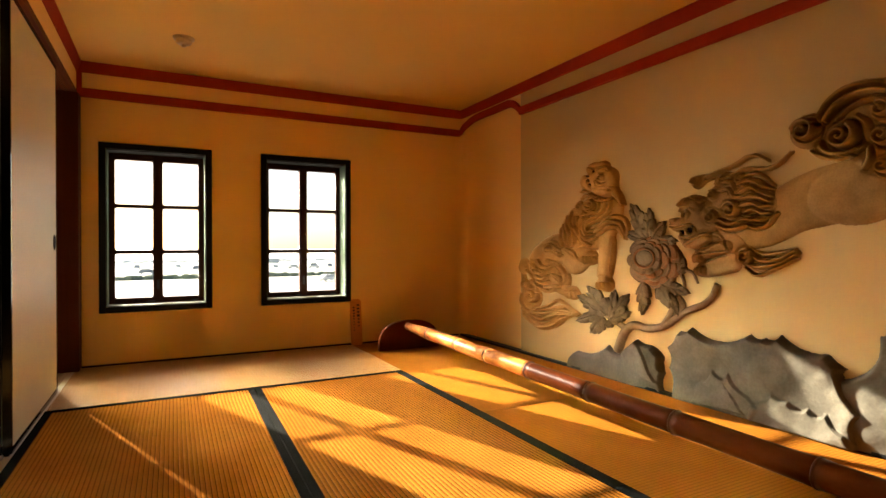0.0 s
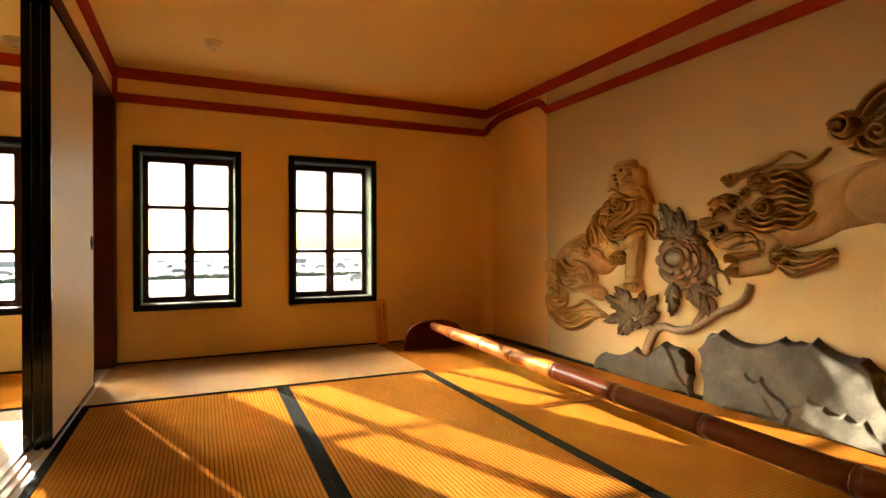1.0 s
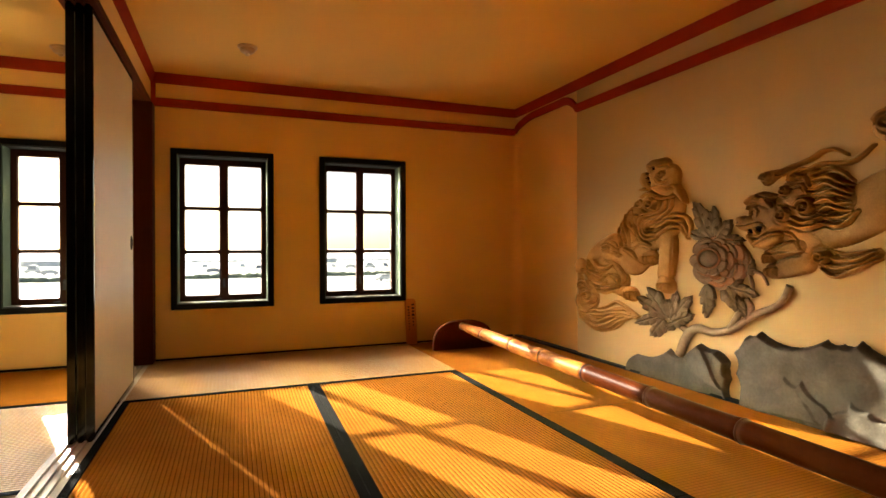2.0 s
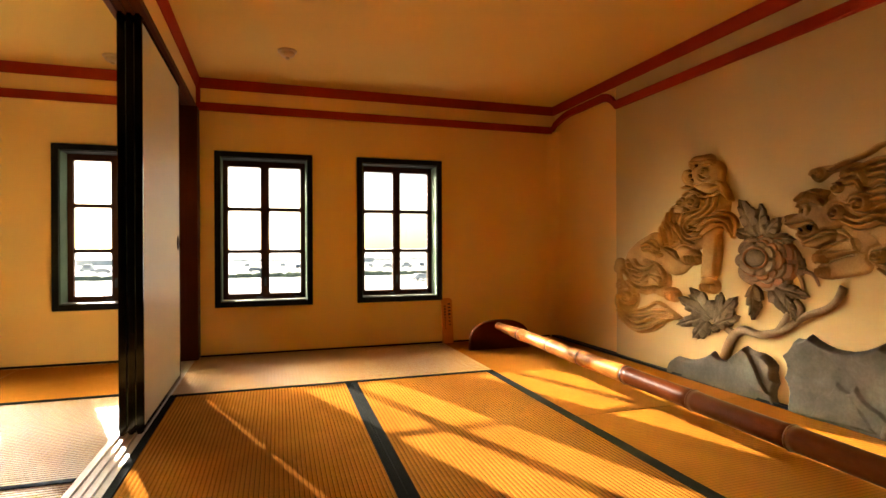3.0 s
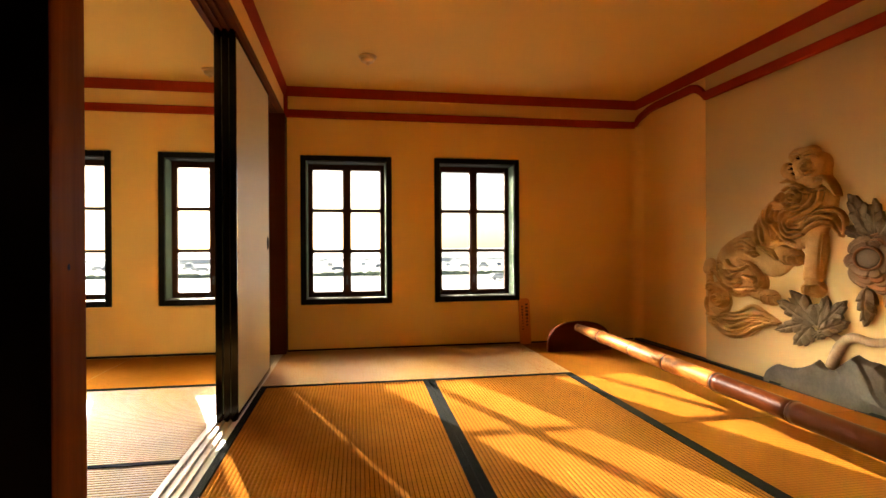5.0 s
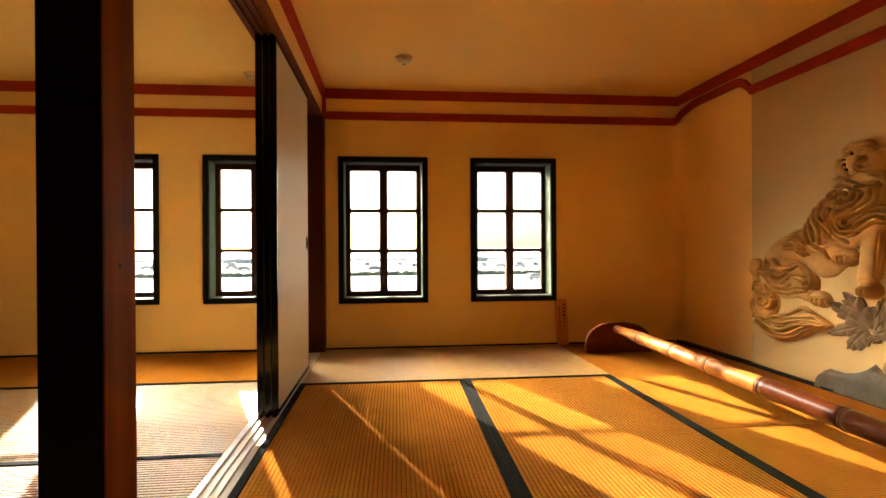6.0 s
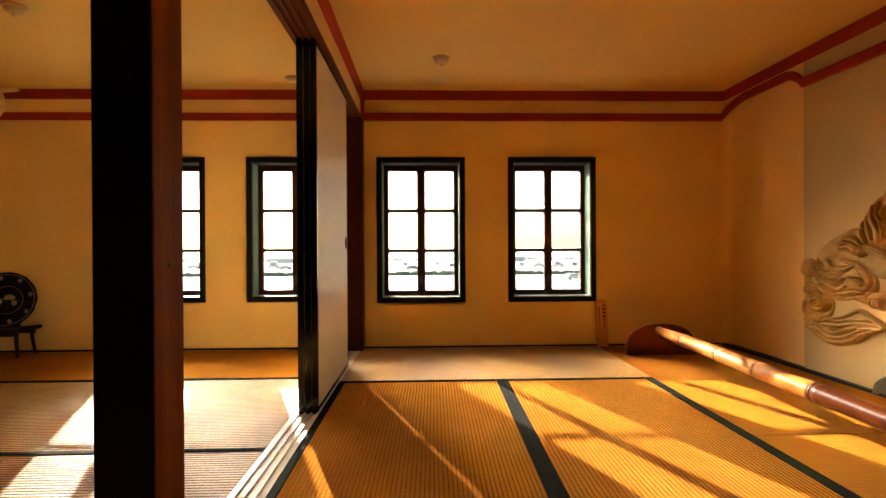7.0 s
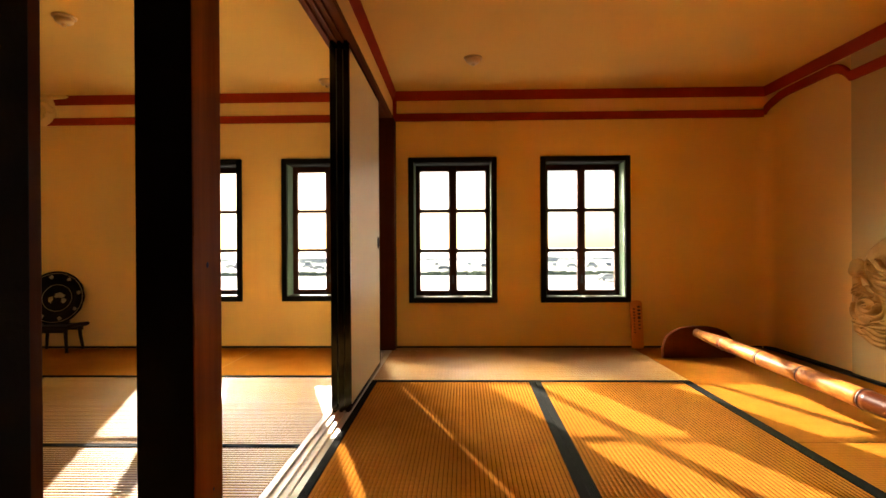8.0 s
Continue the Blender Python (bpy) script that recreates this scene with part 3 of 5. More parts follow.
def bamboo():
    th = thing("bamboo_pole", "thick smoked bamboo pole, one end pale and mottled", "bamboo pole", at=(0, 0, 0))
    ends = [3.985] + NODES + [-0.42]
    for i, (ya, yb) in enumerate(zip(ends, ends[1:])):
        bm = bmesh.new()
        pts, rad = [], []
        n = 14
        for k in range(n + 1):
            s = k / n
            y = ya + (yb - ya) * s
            base = 0.0435 + 0.0012 * (4 - y) * 0.6
            if y > 3.6:
                base *= 0.66 + 0.34 * min(1, (3.985 - y) / 0.36)
            swell = 0.0016 * math.exp(-((y - ya) / 0.014) ** 2) + 0.0014 * math.exp(-((y - yb) / 0.014) ** 2) - 0.0012 * math.sin(math.pi * s)
            wob = 0.004 * math.sin(i * 2.1) * math.sin(math.pi * s)
            pts.append((AX + wob, y - (0.0009 if k == n else 0), bamboo_z(y)))
            rad.append(base + swell)
        sweep(bm, pts, rad, 28)
        # far culms take the tone with painted gloss, near culms the shaded one
        part("culm", bm, M_BAMBOO if yb > 2.3 else M_BAMBOO_DARK, th, "pale mottled stretch" if yb > 2.3 else "dark brown stretch", smooth=True)
        if i < len(NODES):
            bm = bmesh.new()
            y = yb
            r = rad[-1]
            sweep(bm, [(AX, y + 0.007, bamboo_z(y)), (AX, y + 0.004, bamboo_z(y)), (AX, y - 0.002, bamboo_z(y)), (AX, y - 0.006, bamboo_z(y))], [r - 0.002, r + 0.0020, r + 0.0026, r - 0.001], 28, cap=False)
            part("node_ring", bm, M_NODE, th, "dark node ring", smooth=True)
    return th


bamboo()


def rest_board(y, zc, label):
    """A half-round board with a hole for the pole."""
    bm = bmesh.new()
    x0, x1, h, n = AX - 0.245, AX + 0.285, 0.232, 36
    out = []
    for k in range(n + 1):
        a = math.pi * k / n
        c, s = math.cos(a), math.sin(a)
        px = (x0 + x1) / 2 + (x1 - x0) / 2 * math.copysign(abs(c) ** 0.86, c)
        out.append((px, h * abs(s) ** 0.62 * (1.0 if 0.04 < a < 3.10 else 1)))
    front = [bm.verts.new((x, y - 0.02, z + 0.001)) for x, z in out]
    back = [bm.verts.new((x, y + 0.02, z + 0.001)) for x, z in out]
    bm.faces.new(front)
    bm.faces.new(back)
    for i in range(len(out)):
        j = (i + 1) % len(out)
        bm.faces.new([front[i], front[j], back[j], back[i]])
    bmesh.ops.recalc_face_normals(bm, faces=bm.faces[:])
    bmesh.ops.bevel(bm, geom=[e for e in bm.edges if len(e.link_faces) == 2 and e.calc_face_angle(0) > 0.9], offset=0.004, segments=2, affect="EDGES")
    return tagged(part("pole_rest", bm, M_BOARD), label, "pole rest", "half-round rests of the bamboo pole")


rest_board(4.006, bamboo_z(4.0), "half-round dark red wooden board holding the bamboo end")
rest_board(-0.44, bamboo_z(-0.44), "half-round dark red wooden board holding the bamboo end")


# ---- wooden tablet leaning on the wall ----
def tablet():
    th = thing("wooden_tablet", "orange wooden tablet with dark writing, leaning on the wall", "sign", at=(1.446, 4.352, 0.0))
    th.rotation_euler = (radians(-6), 0, radians(4))
    bm = bmesh.new()
    w, h, d, n = 0.049, 0.385, 0.012, 8
    out = []
    for cx, cz, a0 in ((w - 0.03, h - 0.03, 0), (-w + 0.03, h - 0.03, 90), (-w + 0.018, 0.018, 180), (w - 0.018, 0.018, 270)):
        r = 0.03 if cz > 0.1 else 0.018
        out += [(cx + r * math.cos(radians(a0 + 90 * k / n)), cz + r * math.sin(radians(a0 + 90 * k / n))) for k in range(n + 1)]
    front = [bm.verts.new((x, -d / 2, z + 0.001)) for x, z in out]
    back = [bm.verts.new((x, d / 2, z + 0.001)) for x, z in out]
    bm.faces.new(front)
    bm.faces.new(back)
    for i in range(len(out)):
        j = (i + 1) % len(out)
        bm.faces.new([front[i], front[j], back[j], back[i]])
    board = part("board", bm, M_TABLET, th)
    rnd = random.Random(4)
    for cx, top, step, size, count in ((0.020, 0.335, 0.029, 0.0115, 7), (-0.020, 0.315, 0.0235, 0.008, 9)):
        for k in range(count):
            zc = top - k * step
            s = size * (1 if k < 4 else 0.7)
            part("writing_bar", boxes((cx - s, cx + s, -d / 2 - 0.0012, -d / 2 - 0.0002, zc - s * rnd.uniform(0.5, 0.9), zc + s * rnd.uniform(0.5, 0.9))), M_INK, board)
    return th


tablet()


# ---- smoke detectors ----
def smoke_detector(x, y, label):
    th = thing("smoke_detector", label, "smoke detector", "ceiling smoke detectors", at=(x, y, CEIL_Z))
    bm = bmesh.new()
    sweep(bm, [(0, 0, -0.0005), (0, 0, -0.010), (0, 0, -0.014)], [0.060, 0.060, 0.054], 32)
    part("base", bm, M_PLASTIC, th)
    bm = bmesh.new()
    sweep(bm, [(0, 0, -0.0135), (0, 0, -0.030), (0, 0, -0.040), (0, 0, -0.044)], [0.048, 0.045, 0.034, 0.018], 32)
    part("cover", bm, M_PLASTIC, th, smooth=False)
    bm = bmesh.new()
    sweep(bm, [(0, 0, -0.0425), (0, 0, -0.056), (0, 0, -0.058)], [0.013, 0.012, 0.007], 16)
    part("sensor", bm, M_PLASTIC, th)
    return th


smoke_detector(0.115, 3.63, "cream plastic smoke detector on the ceiling")
smoke_detector(-0.985, 4.07, "cream plastic smoke detector on the ceiling")
smoke_detector(-2.146, 2.895, "cream plastic smoke detector on the ceiling")


# ---- the other room: a dish on a low stand ----
def low_stand(x, y, w, d, h):
    th = thing("low_stand", "low dark carved wooden stand with splayed legs", "stand", at=(x, y, 0.0))
    bm = boxes((-w / 2, w / 2, -d / 2, d / 2, h - 0.022, h), soft=0.006)
    part("top", bm, M_DARKWOOD, th)
    for s in (-1, 1):
        bm = bmesh.new()
        sweep(bm, [(s * w / 2, -d / 2, h - 0.004), (s * w / 2, 0, h + 0.004), (s * w / 2, d / 2, h - 0.004)], 0.014, 10)
        part("scroll_end", bm, M_DARKWOOD, th)
    part("apron", boxes((-w / 2 + 0.03, w / 2 - 0.03, -d / 2 + 0.012, -d / 2 + 0.028, h - 0.055, h - 0.0225)), M_DARKWOOD, th)
    part("apron", boxes((-w / 2 + 0.03, w / 2 - 0.03, d / 2 - 0.028, d / 2 - 0.012, h - 0.055, h - 0.0225)), M_DARKWOOD, th)
    for sx in (-1, 1):
        for sy in (-1, 1):
            bm = bmesh.new()
            sweep(bm, [(sx * (w / 2 - 0.05), sy * (d / 2 - 0.03), h - 0.0225), (sx * (w / 2 - 0.045), sy * (d / 2 - 0.026), h * 0.5), (sx * (w / 2 - 0.03), sy * (d / 2 - 0.016), 0.002)], [0.016, 0.013, 0.012], 8)
            part("leg", bm, M_DARKWOOD, th)
    return th


def dish(x, y, z, r):
    th = thing("display_dish", "large round dark dish with pale painted panels, standing upright", "dish", at=(x, y, z))
    th.rotation_euler = (radians(-10), 0, radians(12))
    bm = bmesh.new()
    prof = [(0.0, 0.010), (0.45, 0.008), (0.62, 0.0), (0.66, -0.012), (0.93, -0.022), (1.0, -0.026), (1.0, -0.018), (0.93, -0.012), (0.64, 0.010), (0.4, 0.022), (0.0, 0.024)]
    n = 56
    rings = []
    for rr, yy in prof:
        rings.append([bm.verts.new((rr * r * math.cos(2 * math.pi * k / n) * (1 + (0.012 * math.cos(28 * math.pi * k / n) if rr > 0.9 else 0)), yy, r + rr * r * math.sin(2 * math.pi * k / n))) for k in range(n)] if rr else [bm.verts.new((0, yy, r))])
    for r0, r1 in zip(rings, rings[1:]):
        for k in range(n):
            j = (k + 1) % n
            q4 = [r0[k % len(r0)], r0[j % len(r0)], r1[j % len(r1)], r1[k % len(r1)]]
            bm.faces.new(list(dict.fromkeys(q4)))
    body = part("plate", bm, M_DISH, th, smooth=True)
    rnd = random.Random(9)

    def patch(cx, cz, w, h, yy):
        bm = bmesh.new()
        v = [bm.verts.new((cx + w * math.cos(a) * rnd.uniform(0.55, 1.1), yy, r + cz + h * math.sin(a) * rnd.uniform(0.55, 1.1))) for a in (2 * math.pi * k / 14 for k in range(14))]
        bm.faces.new(v)
        ext = bmesh.ops.extrude_face_region(bm, geom=bm.faces[:])
        bmesh.ops.translate(bm, verts=[g for g in ext["geom"] if isinstance(g, bmesh.types.BMVert)], vec=(0, -0.002, 0))
        part("painted_motif", bm, M_GLAZE, body, "pale painted motif")

    for k in range(8):
        a = 2 * math.pi * (k + 0.3) / 8
        patch(0.80 * r * math.cos(a), 0.80 * r * math.sin(a), 0.085 * r, 0.085 * r, -0.019)
    patch(0.05 * r, 0.10 * r, 0.20 * r, 0.13 * r, 0.0075)
    patch(0.22 * r, -0.10 * r, 0.10 * r, 0.13 * r, 0.0075)
    patch(-0.22 * r, -0.06 * r, 0.10 * r, 0.15 * r, 0.0075)
    for rr, yy in ((0.50, 0.006), (0.92, -0.0235)):
        bm = bmesh.new()
        sweep(bm, [(rr * r * math.cos(2 * math.pi * k / 48), yy, r + rr * r * math.sin(2 * math.pi * k / 48)) for k in range(49)], 0.0022, 6, cap=False, normal=(0, 1, 0))
        part("painted_ring", bm, M_GLAZE, body, "pale painted ring")
    part("support", boxes((-0.09, 0.09, 0.02, 0.05, 0.0, 0.10), soft=0.004), M_DARKWOOD, th)
    return th


low_stand(-3.25, 4.27, 0.37, 0.22, 0.215)
dish(-3.25, 4.25, 0.217, 0.216)


# plaster cloud scroll at the head of the far corner
bm = bmesh.new()
for cx, cz, r in ((-3.44, 1.955, 0.105), (-3.54, 2.01, 0.11), (-3.40, 2.045, 0.06)):
    bmesh.ops.create_uvsphere(bm, u_segments=28, v_segments=16, radius=r, matrix=pose(cx, WALL_Y - 0.004, cz) @ Matrix.Diagonal((1, 0.6, 1, 1)))
sp = [(-3.425 + 0.085 * math.exp(-0.15 * a) * math.cos(a), WALL_Y - 0.060 - 0.001 * a, 1.955 + 0.085 * math.exp(-0.15 * a) * math.sin(a)) for a in (0.35 * k for k in range(36))]
sweep(bm, sp, [0.026 * math.exp(-0.03 * k) for k in range(36)], 12)
sweep(bm, [(-3.46, WALL_Y - 0.03, 2.075), (-3.34, WALL_Y - 0.03, 2.085), (-3.24, WALL_Y - 0.02, 2.088), (-3.16, WALL_Y - 0.012, 2.092)], [0.030, 0.020, 0.014, 0.004], 10)
tagged(part("plaster_scroll", bm, M_WALL, None, smooth=True), "rounded cream plaster cloud scroll under the ceiling", "ornament")


# ---- plaster relief on the right wall ----
def smooth_path(pts, per=7):
    """A rounded path through points of any number of values."""
    p = [np.array(v, float) for v in pts]
    if len(p) < 3:
        return p
    p = [2 * p[0] - p[1]] + p + [2 * p[-1] - p[-2]]
    out = []
    for i in range(1, len(p) - 2):
        for k in range(per):
            t = k / per
            out.append(0.5 * (2 * p[i] + (p[i + 1] - p[i - 1]) * t + (2 * p[i - 1] - 5 * p[i] + 4 * p[i + 1] - p[i + 2]) * t * t + (3 * p[i] - p[i - 1] - 3 * p[i + 1] + p[i + 2]) * t ** 3))
    return out + [p[-2]]


class Relief:
    """Modelled plaster: rounded masses, ropes of hair laid over them, curls and pits, raised from the wall."""

    def __init__(self, y0, y1, z0, z1, aspect=1.0, step=0.0036):
        self.y = np.arange(y0, y1, step)
        self.z = np.arange(z0, z1, step)
        self.h = np.zeros((len(self.z), len(self.y)))
        self.k = math.sqrt(aspect)
        self.dark = np.zeros(self.h.shape, bool)

    def near(self, pts):
        """For each grid point: the least distance to the path in radii."""
        ys, zs = self.y / self.k, self.z * self.k
        best = np.full(self.h.shape, 9.0)
        path = [np.array((v[0] / self.k, v[1] * self.k, v[2])) for v in smooth_path(pts)]
        if len(path) == 1:
            path = path * 2
        for a, b in zip(path, path[1:]):
            d = b[:2] - a[:2]
            m = 1.5 * max(a[2], b[2])
            i0, i1 = np.searchsorted(zs, (min(a[1], b[1]) - m, max(a[1], b[1]) + m))
            j0, j1 = np.searchsorted(ys, (min(a[0], b[0]) - m, max(a[0], b[0]) + m))
            Y, Z = np.meshgrid(ys[j0:j1], zs[i0:i1])
            t = np.clip(((Y - a[0]) * d[0] + (Z - a[1]) * d[1]) / max(d @ d, 1e-9), 0, 1)
            n = np.hypot(Y - a[0] - t * d[0], Z - a[1] - t * d[1]) / np.maximum(a[2] + (b[2] - a[2]) * t, 1e-3)
            best[i0:i1, j0:j1] = np.minimum(best[i0:i1, j0:j1], n)
        return best

    def mass(self, pts, height):
        n = self.near(pts)
        dome = height * np.sqrt(np.clip(1 - n ** 3, 0, 1))
        crease = 0.004 * np.exp(-((n - 1.05) / 0.10) ** 2) * (self.h > 0.012)
        low = self.h - crease
        near = np.clip(1 - np.abs(low - dome) / 0.014, 0, 1) * (low > 0.006) * (dome > 0.006)
        self.h = np.maximum(low, dome) + 0.0035 * near * near

    def ridge(self, pts, height):
        n = self.near(pts) * 1.22
        base = np.where((n < 1) & (self.h < 0.009), 0.009, self.h)
        groove = -0.95 * height * np.exp(-((n - 1.38) / 0.36) ** 2) * np.clip((self.h - 0.008) / 0.01, 0, 1)
        self.h = base + height * np.sqrt(np.clip(1 - n * n, 0, 1)) + groove

    def hair(self, one, other, count, r, height):
        """Combed strands that run from one guide line to another, tapering at both ends."""
        for i in range(count):
            s = i / max(1, count - 1)
            sway = 0.7 * r * (1 if i % 2 else -0.6)
            mix = [(a[0] + (b[0] - a[0]) * s, a[1] + (b[1] - a[1]) * s + sway * math.sin(2.2 * k + i)) for k, (a, b) in enumerate(zip(one, other))]
            last = len(mix) - 1
            self.ridge([(p[0], p[1], r * (0.45 + 0.75 * math.sin(math.pi * (0.12 + 0.80 * k / last)))) for k, p in enumerate(mix)], height)

    def curl(self, y, z, r, turns, start, height):
        pts = []
        for i in range(int(turns * 10) + 1):
            a = i / 10 * 2 * math.pi
            s = 1 - 0.94 * i / (turns * 10)
            pts.append((y + r * 0.78 * s * math.cos(a + start) * self.k, z + r * 0.78 * s * math.sin(a + start) / self.k, r * 0.23 * (0.62 + 0.38 * s)))
        self.mass([(y, z, r)], self.h[np.argmin(np.abs(self.z - z)), np.argmin(np.abs(self.y - y))] + 0.006)
        self.ridge(pts, height)

    def pit(self, y, z, r, depth):
        n = self.near([(y, z, r)])
        self.dark |= n < 0.8
        self.h = np.where(self.h > 0.006, np.maximum(self.h - depth * np.clip(1 - n ** 4, 0, 1), 0.006), self.h)

    def mesh(self, name, mat):
        rz, ry = self.h.shape
        wave = 0.0007 * (np.sin(self.y[None, :] * 61 + 3 * np.sin(self.z[:, None] * 23)) + np.sin(self.z[:, None] * 71 + 2 * np.sin(self.y[None, :] * 31)))
        h = np.where(self.h > 0.004, self.h + wave, -0.003)
        keep = self.h > 0.004
        quad = keep[:-1, :-1] | keep[1:, :-1] | keep[:-1, 1:] | keep[1:, 1:]
        used = np.zeros(h.shape, bool)
        for a, b in ((slice(None, -1), slice(None, -1)), (slice(1, None), slice(None, -1)), (slice(None, -1), slice(1, None)), (slice(1, None), slice(1, None))):
            used[a, b] |= quad
        index = np.cumsum(used.ravel()).reshape(h.shape) - 1
        Y, Z = np.meshgrid(self.y, self.z)
        verts = np.stack([RIGHT_X - h[used], Y[used], Z[used]], 1)
        i, j = np.nonzero(quad)
        faces = np.stack([index[i, j], index[i + 1, j], index[i + 1, j + 1], index[i, j + 1]], 1)
        me = bpy.data.meshes.new(name)
        me.from_pydata(verts.tolist(), [], faces.tolist())
        me.materials.append(mat)
        me.polygons.foreach_set("use_smooth", [True] * len(me.polygons))
        if self.dark.any():
            me.materials.append(M_HOLE)
            me.polygons.foreach_set("material_index", self.dark[i, j].astype(int).tolist())
        return new(name, me)


def inside_and_edge(Y, Z, poly):
    inside = np.zeros(Y.shape, bool)
    edge = np.full(Y.shape, 9.0)
    for (ya, za), (yb, zb) in zip(poly, poly[1:] + poly[:1]):
        crosses = (za > Z) != (zb > Z)
        with np.errstate(divide="ignore", invalid="ignore"):
            inside ^= crosses & (Y < (yb - ya) * (Z - za) / (zb - za if zb != za else 1e-9) + ya)
        d = np.array((yb - ya, zb - za))
        t = np.clip(((Y - ya) * d[0] + (Z - za) * d[1]) / max(d @ d, 1e-9), 0, 1)
        edge = np.minimum(edge, np.hypot(Y - ya - t * d[0], Z - za - t * d[1]))
    return inside, edge


def rock(name, outline, crags, height, label):
    """A craggy slab: steep rim, slightly hollow face, raised splinters."""
    ys_, zs_ = [p[0] for p in outline], [p[1] for p in outline]
    f = Relief(min(ys_) - 0.02, max(ys_) + 0.02, 0.006, max(zs_) + 0.02, step=0.005)
    Y, Z = np.meshgrid(f.y, f.z)
    ins, e = inside_and_edge(Y, Z, outline)
    lump = 0.006 * (np.sin(Y * 17 + 2 * np.sin(Z * 13)) + np.sin(Z * 19 + 1.5 * np.sin(Y * 11)))
    face = height * np.clip(e / 0.016, 0, 1) ** 0.7 * (1 - 0.22 * np.clip(e / 0.12, 0, 1)) + lump * np.clip(e / 0.04, 0, 1)
    f.h = np.where(ins, face, 0)
    for c in crags:
        ins, e = inside_and_edge(Y, Z, c)
        f.h = np.where(ins & (f.h > 0), f.h + 0.016 * np.clip(e / 0.006, 0, 1), f.h)
    return tagged(f.mesh(name, M_ROCK), label, "relief rock", "grey plaster rocks along the wall foot")


def scoops(rows):
    """An outline of sharp crests joined by hollows: each row is a crest and how deep the hollow to the next one sags, as a share of its length."""
    out = []
    for (ya, za, sag), (yb, zb, _) in zip(rows, rows[1:] + rows[:1]):
        for k in range(9):
            t = k / 9
            dip = 4 * sag * t * (1 - t)
            out.append((ya + (yb - ya) * t - (zb - za) * dip, za + (zb - za) * t + (yb - ya) * dip))
    return out


def bloom_tier(parent, mat, yc, zc, ry, rz, lobes, height):
    """One tier of petals: scalloped lobes, each a shallow cup with a rolled rim."""
    f = Relief(yc - ry * 1.2, yc + ry * 1.2, zc - rz * 1.2, zc + rz * 1.2, step=0.0034)
    Y, Z = np.meshgrid((f.y - yc) / ry, (f.z - zc) / rz)
    q, a = np.hypot(Y, Z), np.arctan2(Z, Y)
    lobe = np.abs(np.cos((a + 0.18 * np.sin(3 * a)) * lobes / 2))
    n = q / (0.86 + 0.14 * lobe ** 0.6)
    f.h = np.where(n < 1, height * (0.62 + 0.38 * np.clip(n, 0, 1) ** 3) * np.clip((1 - n) / 0.07, 0, 1) ** 0.5 - 0.007 * (lobe < 0.22) * np.clip((n - 0.5) * 3, 0, 1), 0)
    f.h = np.where(n < 1, np.maximum(f.h, 0.005), 0)
    ob = f.mesh("petal_tier", mat)
    ob.parent = parent
    return ob


def raised(bm, x_back):
    """Closes a sheet of faces down to the wall along its open edges."""
    rim = [e for e in bm.edges if len(e.link_faces) == 1]
    ext = bmesh.ops.extrude_edge_only(bm, edges=rim)
    for v in [g for g in ext["geom"] if isinstance(g, bmesh.types.BMVert)]:
        v.co.x = x_back


LOBES = [(0.0, 0.02, 0), (0.07, 0.50, 0), (0.36, 0.98, 1), (0.42, 0.78, 0), (0.64, 0.80, 1), (0.66, 0.60, 0), (0.86, 0.46, 1), (0.87, 0.32, 0), (1.0, 0.0, 1)]


def leaf(parent, yb, zb, yt, zt, w, lift, seed):
    """A peony leaf with sharp forward lobes, raised veins and hollow blades, proud of the wall."""
    rnd = random.Random(seed)
    bm = bmesh.new()
    d = Vector((yt - yb, zt - zb))
    L = d.length
    d.normalize()
    side = Vector((-d.y, d.x))
    m = 5
    for sgn in (-1, 1):
        out = [(a + (rnd.uniform(-0.04, 0.04) if 0 < k < 8 else 0), b * rnd.uniform(0.85, 1.12), c) for k, (a, b, c) in enumerate(LOBES)]
        fine = []
        for (a0, b0, c0), (a1, b1, c1) in zip(out, out[1:]):
            for k in range(4):
                q = k / 4
                puff = 0.05 * math.sin(math.pi * q) * (1 if c1 > c0 else -0.2)
                fine.append((a0 + (a1 - a0) * q - puff * 0.5, b0 + (b1 - b0) * q + puff, c0 + (c1 - c0) * q))
        fine.append(out[-1])
        rows = []
        for i, (a, b, c) in enumerate(fine):
            am = i / (len(fine) - 1)
            row = []
            for k in range(m):
                q = k / (m - 1)
                u, v = am * 0.96 + (a - am * 0.96) * q, b * q
                p = Vector((yb, zb)) + d * (u * L) + side * (sgn * v * w)
                x = lift + 0.011 * (1 - q * q) * math.sin(math.pi * min(1, am + 0.1)) + 0.007 * c * q * (1 - 0.4 * q) - 0.006 * math.exp(-(q / 0.16) ** 2) - 0.004 * (1 - c) * q
                row.append(bm.verts.new((RIGHT_X - max(0.003, x), p.x, p.y)))
            rows.append(row)
        for r0, r1 in zip(rows, rows[1:]):
            for k in range(m - 1):
                bm.faces.new([r0[k], r0[k + 1], r1[k + 1], r1[k]])
    bmesh.ops.remove_doubles(bm, verts=bm.verts[:], dist=0.0004)
    raised(bm, RIGHT_X + 0.001)
    part("leaf", bm, M_LEAF, parent, smooth=False)


# seated lion, looking up
lion = Relief(2.32, 3.50, 0.19, 1.41, aspect=1.49)
lion.mass([(2.867, 1.013, 0.052), (2.902, 0.952, 0.053), (2.926, 0.890, 0.063)], 0.030)
lion.mass([(2.999, 0.860, 0.069), (3.139, 0.820, 0.066), (3.246, 0.749, 0.062)], 0.026)
lion.mass([(2.647, 1.325, 0.041), (2.616, 1.284, 0.054)], 0.050)
